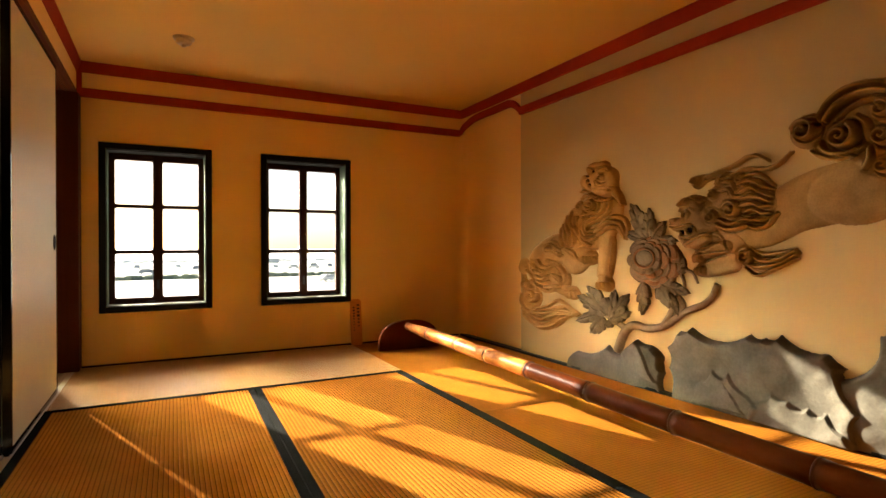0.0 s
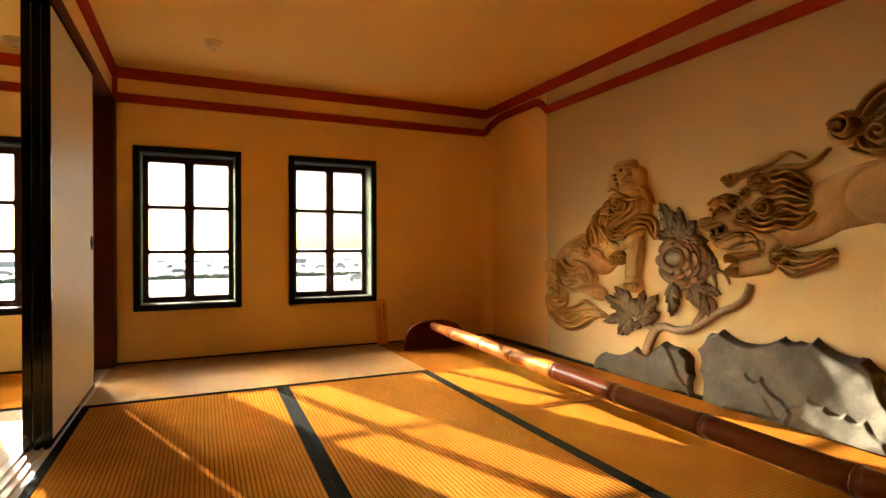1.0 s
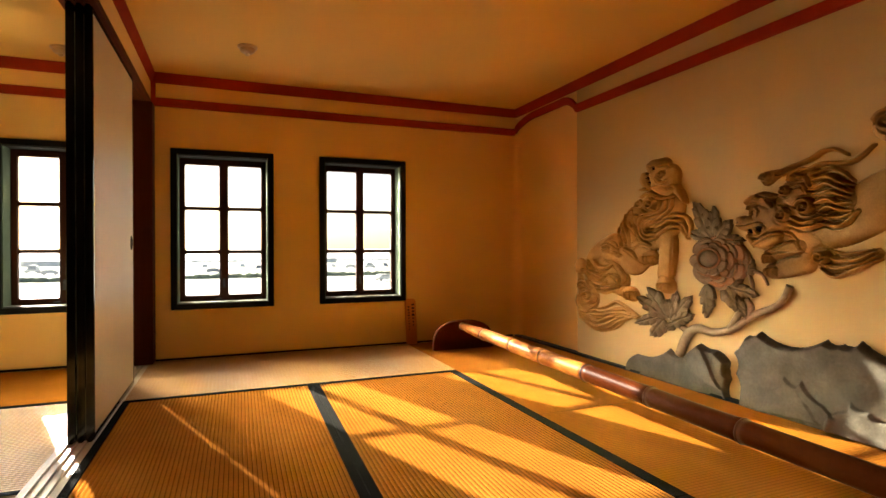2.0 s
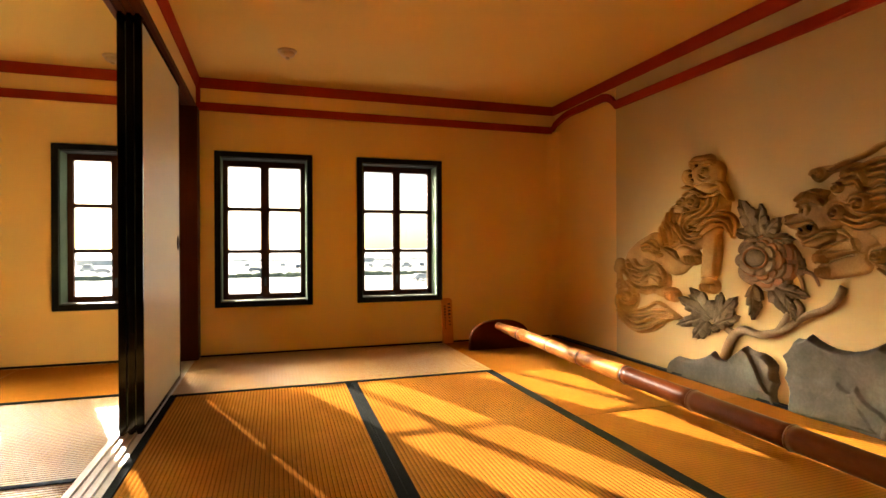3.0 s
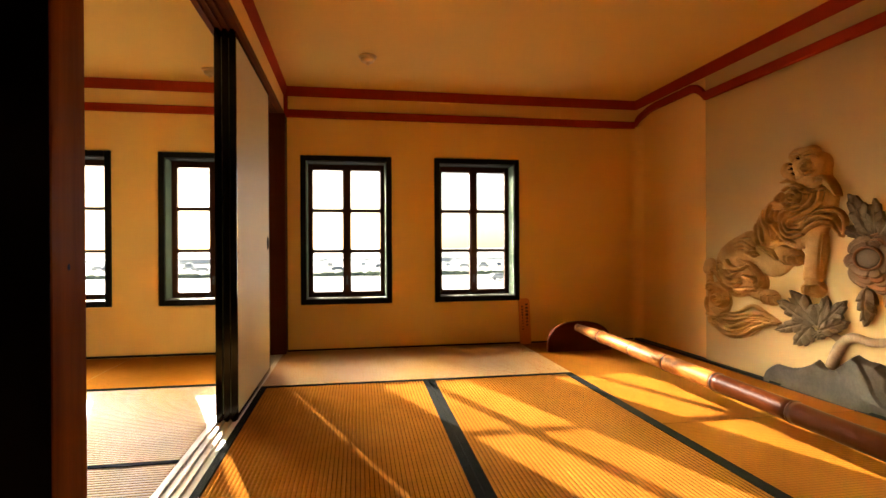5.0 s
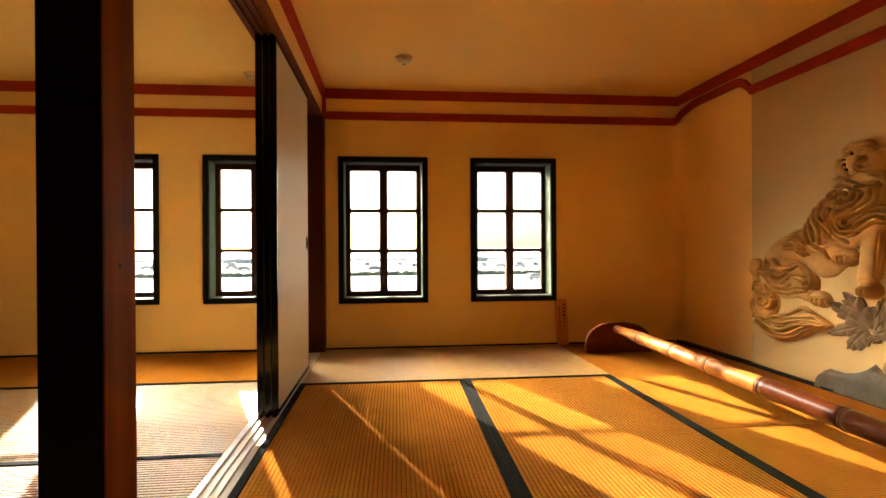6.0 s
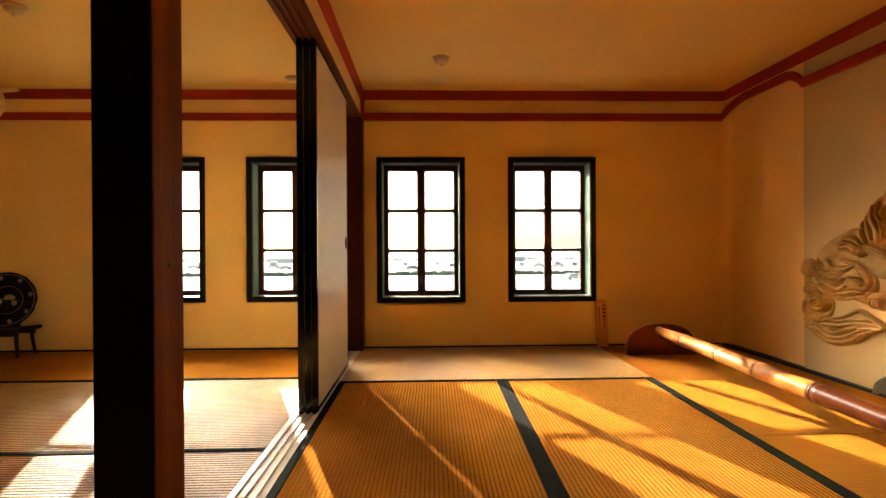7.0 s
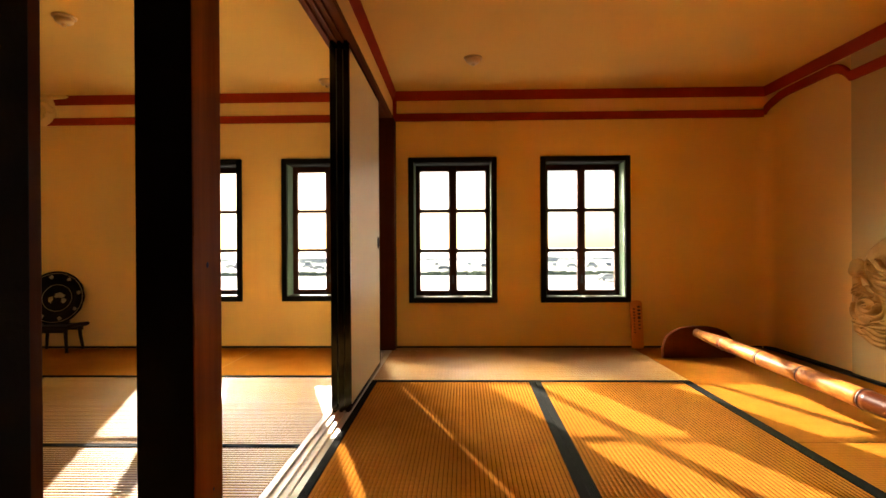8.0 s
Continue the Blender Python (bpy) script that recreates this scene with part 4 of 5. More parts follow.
lion.mass([(2.668, 1.246, 0.041), (2.627, 1.198, 0.045)], 0.046)
lion.mass([(3.011, 0.812, 0.128), (3.172, 0.721, 0.138), (3.139, 0.598, 0.137)], 0.026)
lion.mass([(2.902, 0.828, 0.115), (2.777, 0.797, 0.121), (2.833, 0.728, 0.114)], 0.024)
lion.mass([(3.113, 0.623, 0.152), (3.012, 0.596, 0.119)], 0.034)
lion.mass([(2.963, 0.523, 0.044), (2.880, 0.513, 0.053)], 0.028)
lion.mass([(2.566, 1.092, 0.133), (2.607, 0.975, 0.152), (2.638, 0.885, 0.099)], 0.046)
lion.mass([(2.498, 1.052, 0.087), (2.479, 0.980, 0.061)], 0.042)
lion.mass([(2.810, 1.033, 0.071), (2.844, 0.958, 0.071), (2.856, 0.874, 0.067)], 0.032)
lion.mass([(2.527, 0.911, 0.057), (2.533, 0.776, 0.053), (2.553, 0.640, 0.049)], 0.036)
lion.mass([(2.744, 0.774, 0.060), (2.669, 0.753, 0.055)], 0.034)
lion.mass([(2.541, 1.254, 0.092), (2.536, 1.196, 0.083)], 0.056)
lion.mass([(2.626, 1.336, 0.040), (2.576, 1.322, 0.062)], 0.054)
lion.mass([(2.705, 1.280, 0.021), (2.716, 1.240, 0.023), (2.673, 1.192, 0.027)], 0.050)
lion.mass([(2.611, 1.269, 0.040), (2.596, 1.217, 0.036)], 0.058)
lion.mass([(2.596, 1.173, 0.025), (2.527, 1.163, 0.033), (2.469, 1.162, 0.022)], 0.058)
lion.mass([(2.460, 1.175, 0.026), (2.418, 1.126, 0.021), (2.382, 1.078, 0.006)], 0.046)
lion.mass([(3.404, 0.698, 0.049), (3.411, 0.663, 0.059)], 0.026)
lion.mass([(3.419, 0.610, 0.027), (3.404, 0.558, 0.032)], 0.016)
lion.mass([(3.382, 0.516, 0.043), (3.310, 0.457, 0.100), (3.346, 0.359, 0.064), (3.361, 0.292, 0.043)], 0.026)
lion.mass([(3.325, 0.348, 0.053), (3.221, 0.287, 0.093), (3.063, 0.314, 0.085), (2.927, 0.368, 0.048), (2.789, 0.368, 0.009)], 0.022)
lion.mass([(2.543, 0.587, 0.062)], 0.044)
lion.mass([(2.669, 0.749, 0.055)], 0.042)
lion.mass([(2.851, 0.508, 0.059)], 0.038)
lion.ridge([(2.627, 0.929, 0.010), (2.664, 0.926, 0.013), (2.674, 0.956, 0.016), (2.627, 0.980, 0.016), (2.547, 1.008, 0.015), (2.479, 1.050, 0.012), (2.465, 1.105, 0.008)], 0.0159)
lion.ridge([(2.607, 0.906, 0.010), (2.679, 0.901, 0.013), (2.711, 0.953, 0.016), (2.648, 0.999, 0.016), (2.566, 1.031, 0.015), (2.517, 1.071, 0.012), (2.507, 1.123, 0.008)], 0.0159)
lion.ridge([(2.587, 0.881, 0.010), (2.680, 0.871, 0.014), (2.749, 0.932, 0.016), (2.743, 1.000, 0.016), (2.669, 1.033, 0.013), (2.596, 1.051, 0.009)], 0.0159)
lion.ridge([(2.607, 0.917, 0.010), (2.547, 0.955, 0.014), (2.479, 0.980, 0.015), (2.423, 0.971, 0.015), (2.391, 0.928, 0.012), (2.369, 0.873, 0.008)], 0.0159)
lion.ridge([(2.587, 0.888, 0.010), (2.537, 0.922, 0.014), (2.479, 0.949, 0.015), (2.437, 0.940, 0.015), (2.405, 0.901, 0.012), (2.373, 0.867, 0.008)], 0.0159)
lion.ridge([(2.508, 0.996, 0.009), (2.441, 1.010, 0.014), (2.386, 0.993, 0.015), (2.355, 0.948, 0.013), (2.360, 0.880, 0.008)], 0.0159)
lion.ridge([(2.648, 0.834, 0.010), (2.733, 0.864, 0.016), (2.782, 0.941, 0.016), (2.776, 1.024, 0.009)], 0.0159)
lion.ridge([(2.732, 1.059, 0.010), (2.690, 1.034, 0.015), (2.617, 1.037, 0.016), (2.566, 1.077, 0.014), (2.576, 1.128, 0.008)], 0.0159)
lion.ridge([(2.754, 1.143, 0.010), (2.711, 1.162, 0.014), (2.637, 1.155, 0.016), (2.586, 1.129, 0.016), (2.527, 1.117, 0.013), (2.460, 1.126, 0.008)], 0.0159)
lion.ridge([(2.765, 1.189, 0.008), (2.721, 1.193, 0.013), (2.658, 1.172, 0.012), (2.586, 1.144, 0.007)], 0.0159)
lion.ridge([(2.832, 1.061, 0.010), (2.855, 0.997, 0.016), (2.821, 0.934, 0.016), (2.810, 0.858, 0.009)], 0.0159)
lion.ridge([(2.878, 1.037, 0.010), (2.884, 0.960, 0.017), (2.850, 0.897, 0.016), (2.850, 0.827, 0.009)], 0.0159)
lion.ridge([(2.799, 1.025, 0.010), (2.821, 0.980, 0.016), (2.788, 0.926, 0.016), (2.755, 0.850, 0.009)], 0.0159)
lion.ridge([(2.920, 0.976, 0.011), (2.914, 0.906, 0.017), (2.885, 0.843, 0.009)], 0.0159)
lion.ridge([(2.944, 0.954, 0.011), (2.962, 0.891, 0.018), (2.932, 0.828, 0.009)], 0.0159)
lion.ridge([(3.126, 0.824, 0.011), (3.061, 0.836, 0.017), (2.999, 0.808, 0.016), (2.962, 0.796, 0.009)], 0.0130)
lion.ridge([(3.113, 0.800, 0.011), (3.049, 0.808, 0.017), (2.999, 0.780, 0.016), (2.938, 0.765, 0.009)], 0.0130)
lion.ridge([(3.074, 0.857, 0.011), (3.011, 0.852, 0.018), (2.962, 0.820, 0.009)], 0.0130)
lion.ridge([(3.100, 0.730, 0.011), (3.011, 0.704, 0.016), (2.939, 0.655, 0.017), (2.915, 0.601, 0.015), (2.975, 0.542, 0.009)], 0.0101)
lion.ridge([(3.281, 0.693, 0.011), (3.247, 0.647, 0.018), (3.172, 0.625, 0.017), (3.100, 0.653, 0.010)], 0.0145)
lion.ridge([(3.275, 0.655, 0.011), (3.226, 0.606, 0.018), (3.153, 0.589, 0.017), (3.081, 0.621, 0.010)], 0.0145)
lion.ridge([(3.261, 0.609, 0.011), (3.206, 0.569, 0.018), (3.140, 0.556, 0.017), (3.075, 0.580, 0.010)], 0.0145)
lion.ridge([(3.302, 0.726, 0.011), (3.274, 0.684, 0.019), (3.219, 0.661, 0.010)], 0.0145)
lion.ridge([(3.186, 0.537, 0.011), (3.101, 0.530, 0.017), (3.012, 0.544, 0.017), (2.951, 0.544, 0.009)], 0.0130)
lion.ridge([(3.434, 0.460, 0.012), (3.442, 0.398, 0.019), (3.390, 0.350, 0.018), (3.325, 0.339, 0.010)], 0.0145)
lion.ridge([(3.405, 0.349, 0.012), (3.390, 0.298, 0.019), (3.318, 0.280, 0.010)], 0.0145)
lion.ridge([(3.434, 0.539, 0.012), (3.389, 0.559, 0.019), (3.317, 0.542, 0.018), (3.261, 0.515, 0.010)], 0.0145)
lion.hair([(3.234, 0.366), (3.114, 0.402), (3.000, 0.437), (2.892, 0.411), (2.784, 0.372)],
          [(3.361, 0.284), (3.241, 0.221), (3.089, 0.250), (2.964, 0.321), (2.823, 0.353)], 6, 0.0143, 0.0152)
lion.ridge([(2.588, 0.592, 0.008), (2.592, 0.570, 0.014), (2.592, 0.552, 0.007)], 0.0116)
lion.ridge([(2.558, 0.594, 0.008), (2.559, 0.572, 0.014), (2.559, 0.554, 0.007)], 0.0116)
lion.ridge([(2.528, 0.595, 0.008), (2.527, 0.574, 0.014), (2.527, 0.556, 0.007)], 0.0116)
lion.ridge([(2.499, 0.597, 0.008), (2.495, 0.576, 0.014), (2.495, 0.559, 0.007)], 0.0116)
lion.ridge([(2.717, 0.756, 0.009), (2.722, 0.734, 0.014), (2.722, 0.715, 0.008)], 0.0116)
lion.ridge([(2.685, 0.757, 0.009), (2.687, 0.734, 0.014), (2.687, 0.716, 0.008)], 0.0116)
lion.ridge([(2.654, 0.757, 0.009), (2.652, 0.735, 0.014), (2.652, 0.717, 0.007)], 0.0116)
lion.ridge([(2.623, 0.757, 0.008), (2.618, 0.736, 0.014), (2.618, 0.718, 0.007)], 0.0116)
lion.ridge([(2.898, 0.512, 0.009), (2.903, 0.488, 0.015), (2.903, 0.469, 0.008)], 0.0116)
lion.ridge([(2.863, 0.514, 0.009), (2.864, 0.491, 0.015), (2.864, 0.472, 0.008)], 0.0116)
lion.ridge([(2.828, 0.517, 0.009), (2.827, 0.494, 0.015), (2.827, 0.475, 0.008)], 0.0116)
lion.ridge([(2.794, 0.519, 0.009), (2.789, 0.497, 0.015), (2.790, 0.478, 0.008)], 0.0116)
lion.ridge([(2.465, 0.882, 0.008), (2.470, 0.777, 0.013), (2.489, 0.650, 0.007)], 0.0058)
lion.ridge([(3.360, 0.647, 0.012), (3.303, 0.598, 0.018), (3.220, 0.543, 0.017), (3.153, 0.523, 0.010)], 0.0160)
lion.ridge([(3.219, 0.728, 0.011), (3.166, 0.679, 0.018), (3.087, 0.673, 0.017), (3.024, 0.700, 0.009)], 0.0160)
lion.ridge([(3.247, 0.567, 0.011), (3.193, 0.528, 0.019), (3.114, 0.509, 0.010)], 0.0160)
lion.ridge([(3.317, 0.572, 0.012), (3.261, 0.524, 0.019), (3.220, 0.476, 0.010)], 0.0160)
lion.ridge([(2.902, 0.812, 0.010), (2.833, 0.781, 0.017), (2.777, 0.744, 0.009)], 0.0160)
lion.ridge([(3.037, 0.627, 0.011), (2.963, 0.606, 0.018), (2.939, 0.568, 0.009)], 0.0160)
lion.ridge([(2.566, 1.314, 0.007), (2.517, 1.322, 0.012), (2.478, 1.296, 0.006)], 0.0100)
lion.ridge([(2.586, 1.245, 0.007), (2.546, 1.215, 0.012), (2.498, 1.221, 0.006)], 0.0100)
lion.ridge([(2.657, 1.333, 0.007), (2.626, 1.322, 0.012), (2.586, 1.320, 0.006)], 0.0100)
lion.curl(2.648, 1.090, 0.059, 1.6, 0.5, 0.0159)
lion.curl(2.787, 1.100, 0.042, 1.3, 2.0, 0.0145)
lion.curl(2.546, 1.258, 0.033, 1.5, 1.0, 0.0116)
lion.curl(3.303, 0.457, 0.079, 1.7, 3.0, 0.0174)
lion.curl(3.382, 0.521, 0.038, 1.2, 0.0, 0.0130)
lion.curl(2.974, 0.772, 0.029, 1.2, 0.0, 0.0116)
lion.pit(2.611, 1.305, 0.013, 0.030)
lion.pit(2.673, 1.284, 0.012, 0.040)
lion.pit(2.663, 1.253, 0.014, 0.040)
lion.pit(2.647, 1.222, 0.014, 0.040)
lion.pit(2.689, 1.308, 0.007, 0.020)
# leaping lion with a flying mane and tail
beast = Relief(0.82, 2.06, 0.64, 1.51, aspect=1.02)
beast.mass([(1.956, 0.909, 0.034), (1.900, 0.895, 0.042), (1.860, 0.918, 0.048)], 0.044)
beast.mass([(1.673, 1.087, 0.073), (1.661, 1.147, 0.039), (1.745, 1.145, 0.035)], 0.036)
beast.mass([(1.661, 0.873, 0.078), (1.523, 0.922, 0.101), (1.396, 0.997, 0.117), (1.281, 1.032, 0.127), (1.155, 1.053, 0.125), (0.988, 1.077, 0.119)], 0.030)
beast.mass([(1.217, 1.026, 0.109), (1.151, 1.030, 0.125), (1.060, 1.052, 0.120), (0.954, 1.083, 0.106)], 0.042)
beast.mass([(1.736, 0.857, 0.069), (1.661, 0.812, 0.056)], 0.030)
beast.mass([(1.893, 0.966, 0.082), (1.834, 0.952, 0.077), (1.814, 0.997, 0.071)], 0.052)
beast.mass([(1.966, 0.939, 0.040), (1.998, 0.934, 0.034), (2.013, 0.944, 0.025)], 0.054)
beast.mass([(2.020, 0.963, 0.016), (2.002, 0.962, 0.017)], 0.054)
beast.mass([(1.963, 0.873, 0.022), (1.928, 0.839, 0.024), (1.873, 0.842, 0.033), (1.821, 0.870, 0.035)], 0.046)
beast.mass([(1.955, 1.047, 0.025), (1.907, 1.062, 0.033), (1.847, 1.045, 0.036)], 0.058)
beast.mass([(1.751, 1.067, 0.069), (1.690, 1.034, 0.096), (1.632, 1.057, 0.100), (1.563, 1.051, 0.081), (1.517, 1.016, 0.053)], 0.044)
beast.mass([(1.776, 0.972, 0.047), (1.691, 0.945, 0.045), (1.590, 0.941, 0.033)], 0.042)
beast.mass([(1.703, 0.821, 0.031), (1.776, 0.809, 0.035), (1.840, 0.789, 0.033)], 0.038)
beast.mass([(1.867, 0.768, 0.033)], 0.042)
beast.mass([(1.685, 0.740, 0.045), (1.764, 0.721, 0.046), (1.827, 0.702, 0.039)], 0.028)
beast.mass([(1.854, 0.701, 0.039)], 0.034)
beast.mass([(1.604, 0.772, 0.049), (1.560, 0.738, 0.041), (1.491, 0.750, 0.032), (1.385, 0.792, 0.015)], 0.024)
beast.mass([(1.880, 1.160, 0.039), (1.820, 1.176, 0.021), (1.735, 1.189, 0.026)], 0.022)
beast.mass([(1.337, 1.320, 0.077)], 0.036)
beast.mass([(1.196, 1.283, 0.080), (1.116, 1.326, 0.091), (1.048, 1.333, 0.111), (0.971, 1.316, 0.129)], 0.036)
beast.mass([(1.255, 1.365, 0.039), (1.204, 1.433, 0.043), (1.135, 1.447, 0.041), (1.059, 1.423, 0.053)], 0.040)
beast.mass([(1.277, 1.236, 0.034), (1.217, 1.203, 0.029), (1.155, 1.203, 0.037), (1.078, 1.164, 0.054), (1.006, 1.132, 0.057)], 0.030)
beast.ridge([(1.820, 1.176, 0.009), (1.745, 1.201, 0.012), (1.661, 1.223, 0.013), (1.609, 1.249, 0.013), (1.565, 1.250, 0.010), (1.507, 1.217, 0.007)], 0.0203)
beast.ridge([(1.696, 1.162, 0.009), (1.626, 1.192, 0.013), (1.560, 1.185, 0.014), (1.501, 1.183, 0.014), (1.450, 1.204, 0.011), (1.403, 1.242, 0.007)], 0.0203)
beast.hair([(1.638, 1.150), (1.582, 1.170), (1.533, 1.143), (1.481, 1.101)],
           [(1.615, 0.947), (1.560, 0.955), (1.523, 0.943), (1.486, 0.957)], 7, 0.0107, 0.0188)
beast.ridge([(1.599, 0.925, 0.007), (1.544, 0.907, 0.011), (1.496, 0.924, 0.011), (1.450, 0.970, 0.006)], 0.0203)
beast.ridge([(1.751, 0.937, 0.008), (1.703, 0.907, 0.012), (1.638, 0.910, 0.012), (1.587, 0.930, 0.007)], 0.0203)
beast.ridge([(1.733, 0.958, 0.008), (1.679, 0.931, 0.012), (1.621, 0.945, 0.011), (1.582, 0.956, 0.006)], 0.0203)
beast.ridge([(1.757, 1.135, 0.008), (1.714, 1.147, 0.012), (1.667, 1.125, 0.011), (1.649, 1.080, 0.006)], 0.0203)
beast.ridge([(1.732, 1.099, 0.007), (1.690, 1.106, 0.011), (1.661, 1.075, 0.011), (1.655, 1.053, 0.006)], 0.0203)
beast.ridge([(1.820, 1.067, 0.007), (1.847, 1.040, 0.011), (1.827, 1.015, 0.006)], 0.0203)
beast.ridge([(1.991, 1.013, 0.006), (1.970, 1.042, 0.009), (1.934, 1.070, 0.009), (1.893, 1.078, 0.005)], 0.0145)
beast.ridge([(1.973, 1.003, 0.005), (1.948, 1.029, 0.009), (1.914, 1.038, 0.005)], 0.0145)
beast.ridge([(1.886, 1.078, 0.007), (1.847, 1.069, 0.011), (1.820, 1.038, 0.006)], 0.0145)
beast.ridge([(1.973, 0.976, 0.005), (1.941, 1.016, 0.008), (1.900, 0.996, 0.007), (1.907, 0.967, 0.004)], 0.0101)
beast.ridge([(2.028, 0.929, 0.005), (1.991, 0.922, 0.008), (1.949, 0.927, 0.009), (1.907, 0.937, 0.008), (1.873, 0.924, 0.007), (1.860, 0.894, 0.005)], 0.0116)
beast.ridge([(1.963, 0.879, 0.005), (1.935, 0.872, 0.008), (1.894, 0.877, 0.007), (1.867, 0.894, 0.004)], 0.0116)
beast.ridge([(1.956, 0.821, 0.006), (1.894, 0.860, 0.009), (1.808, 0.887, 0.009), (1.739, 0.874, 0.008), (1.691, 0.796, 0.005)], 0.0087)
beast.ridge([(1.887, 0.794, 0.005), (1.814, 0.818, 0.008), (1.745, 0.846, 0.004)], 0.0087)
beast.ridge([(1.873, 0.777, 0.005), (1.795, 0.784, 0.008), (1.691, 0.798, 0.004)], 0.0072)
beast.ridge([(1.900, 0.780, 0.006), (1.907, 0.762, 0.009), (1.904, 0.741, 0.005)], 0.0116)
beast.ridge([(1.880, 0.780, 0.005), (1.887, 0.762, 0.009), (1.884, 0.741, 0.005)], 0.0116)
beast.ridge([(1.860, 0.780, 0.005), (1.867, 0.762, 0.009), (1.864, 0.742, 0.005)], 0.0116)
beast.ridge([(1.840, 0.780, 0.005), (1.847, 0.763, 0.009), (1.844, 0.742, 0.005)], 0.0116)
beast.ridge([(1.880, 0.712, 0.005), (1.887, 0.694, 0.009), (1.884, 0.673, 0.005)], 0.0116)
beast.ridge([(1.860, 0.713, 0.005), (1.867, 0.695, 0.009), (1.864, 0.674, 0.005)], 0.0116)
beast.ridge([(1.840, 0.713, 0.005), (1.847, 0.696, 0.009), (1.844, 0.675, 0.005)], 0.0116)
beast.ridge([(1.821, 0.714, 0.005), (1.827, 0.696, 0.009), (1.824, 0.676, 0.005)], 0.0116)
beast.hair([(1.566, 0.799), (1.517, 0.789), (1.451, 0.792), (1.387, 0.810)],
           [(1.616, 0.720), (1.560, 0.690), (1.476, 0.715), (1.377, 0.768)], 4, 0.0088, 0.0181)
beast.ridge([(1.290, 1.351, 0.011), (1.250, 1.411, 0.016), (1.191, 1.453, 0.017), (1.131, 1.464, 0.014), (1.067, 1.453, 0.009)], 0.0261)
beast.ridge([(1.255, 1.346, 0.011), (1.208, 1.406, 0.015), (1.151, 1.431, 0.017), (1.087, 1.434, 0.014), (1.023, 1.413, 0.008)], 0.0261)
beast.ridge([(1.216, 1.343, 0.009), (1.171, 1.383, 0.013), (1.116, 1.397, 0.013), (1.059, 1.392, 0.007)], 0.0232)
beast.ridge([(1.281, 1.266, 0.009), (1.255, 1.219, 0.014), (1.196, 1.200, 0.013), (1.135, 1.213, 0.007)], 0.0232)
beast.ridge([(1.321, 1.229, 0.007), (1.285, 1.202, 0.011), (1.225, 1.186, 0.011), (1.163, 1.186, 0.006)], 0.0203)
beast.ridge([(1.143, 1.196, 0.008), (1.108, 1.235, 0.013), (1.104, 1.301, 0.013), (1.135, 1.339, 0.007)], 0.0232)
beast.ridge([(1.116, 1.125, 0.008), (1.097, 1.167, 0.014), (1.101, 1.216, 0.007)], 0.0203)
beast.curl(1.337, 1.320, 0.067, 1.7, 0.4, 0.0319)
beast.curl(1.196, 1.274, 0.068, 1.7, 2.2, 0.0319)
beast.curl(1.056, 1.352, 0.044, 1.6, 1.0, 0.0290)
beast.curl(1.056, 1.252, 0.049, 1.6, 3.0, 0.0290)
beast.curl(1.048, 1.134, 0.044, 1.6, 2.0, 0.0261)
beast.curl(1.670, 1.002, 0.053, 1.7, 0.3, 0.0247)
beast.curl(1.779, 0.969, 0.038, 1.5, 2.0, 0.0203)
beast.curl(1.770, 1.082, 0.032, 1.5, 1.0, 0.0203)
beast.curl(1.708, 1.158, 0.034, 1.4, 3.0, 0.0174)
beast.curl(1.880, 1.160, 0.036, 1.6, 0.0, 0.0203)
beast.curl(1.907, 1.059, 0.023, 1.3, 1.0, 0.0145)
beast.curl(1.610, 0.774, 0.041, 1.7, 2.4, 0.0232)
beast.pit(1.941, 0.989, 0.012, 0.034)
beast.pit(1.907, 0.907, 0.021, 0.034)
beast.pit(1.952, 0.897, 0.014, 0.034)
beast.pit(1.880, 0.921, 0.012, 0.026)
beast.pit(2.024, 0.945, 0.006, 0.018)

# rocks: crests where scooped hollows meet; the third number is how deep each hollow sags
ROCK_LOW = scoops([(2.893, -0.013, -0.200), (2.790, 0.122, 0.120), (2.514, 0.208, 0.150), (2.406, 0.180, 0.000), (2.286, 0.274, 0.080), (2.182, 0.254, -0.100), (2.096, 0.202, 0.100), (2.088, 0.115, 0.200), (2.081, -0.008, 0.000), (2.081, -0.065, 0.000), (2.893, -0.044, 0.000)])
ROCK_BROAD = scoops([(2.025, -0.025, 0.000), (2.017, 0.069, 0.150), (2.047, 0.161, 0.250), (2.065, 0.270, 0.100), (1.988, 0.365, 0.200), (1.917, 0.395, 0.180), (1.595, 0.403, 0.200), (1.525, 0.394, 0.250), (1.453, 0.423, 0.140), (1.257, 0.366, 0.060), (1.189, 0.316, 0.250), (1.200, 0.277, 0.120), (1.110, 0.145, 0.250), (1.124, 0.029, 0.000), (1.131, -0.010, 0.000)])
ROCK_TALL = scoops([(1.212, 0.274, 0.000), (1.200, 0.272, 0.200), (1.076, 0.466, 0.100), (1.028, 0.499, 0.100), (0.967, 0.561, 0.100), (0.917, 0.280, 0.000), (0.918, -0.047, 0.000), (1.212, -0.000, 0.000)])
CRAG_A = scoops([(2.387, 0.190, 0.050), (2.325, 0.107, 0.000), (2.207, 0.058, 0.000), (2.115, 0.047, 0.000), (2.166, 0.106, 0.080), (2.286, 0.274, 0.100)])
CRAG_B = scoops([(2.182, 0.254, 0.050), (2.158, 0.171, 0.100), (2.096, 0.114, 0.000), (2.103, 0.201, 0.000)])
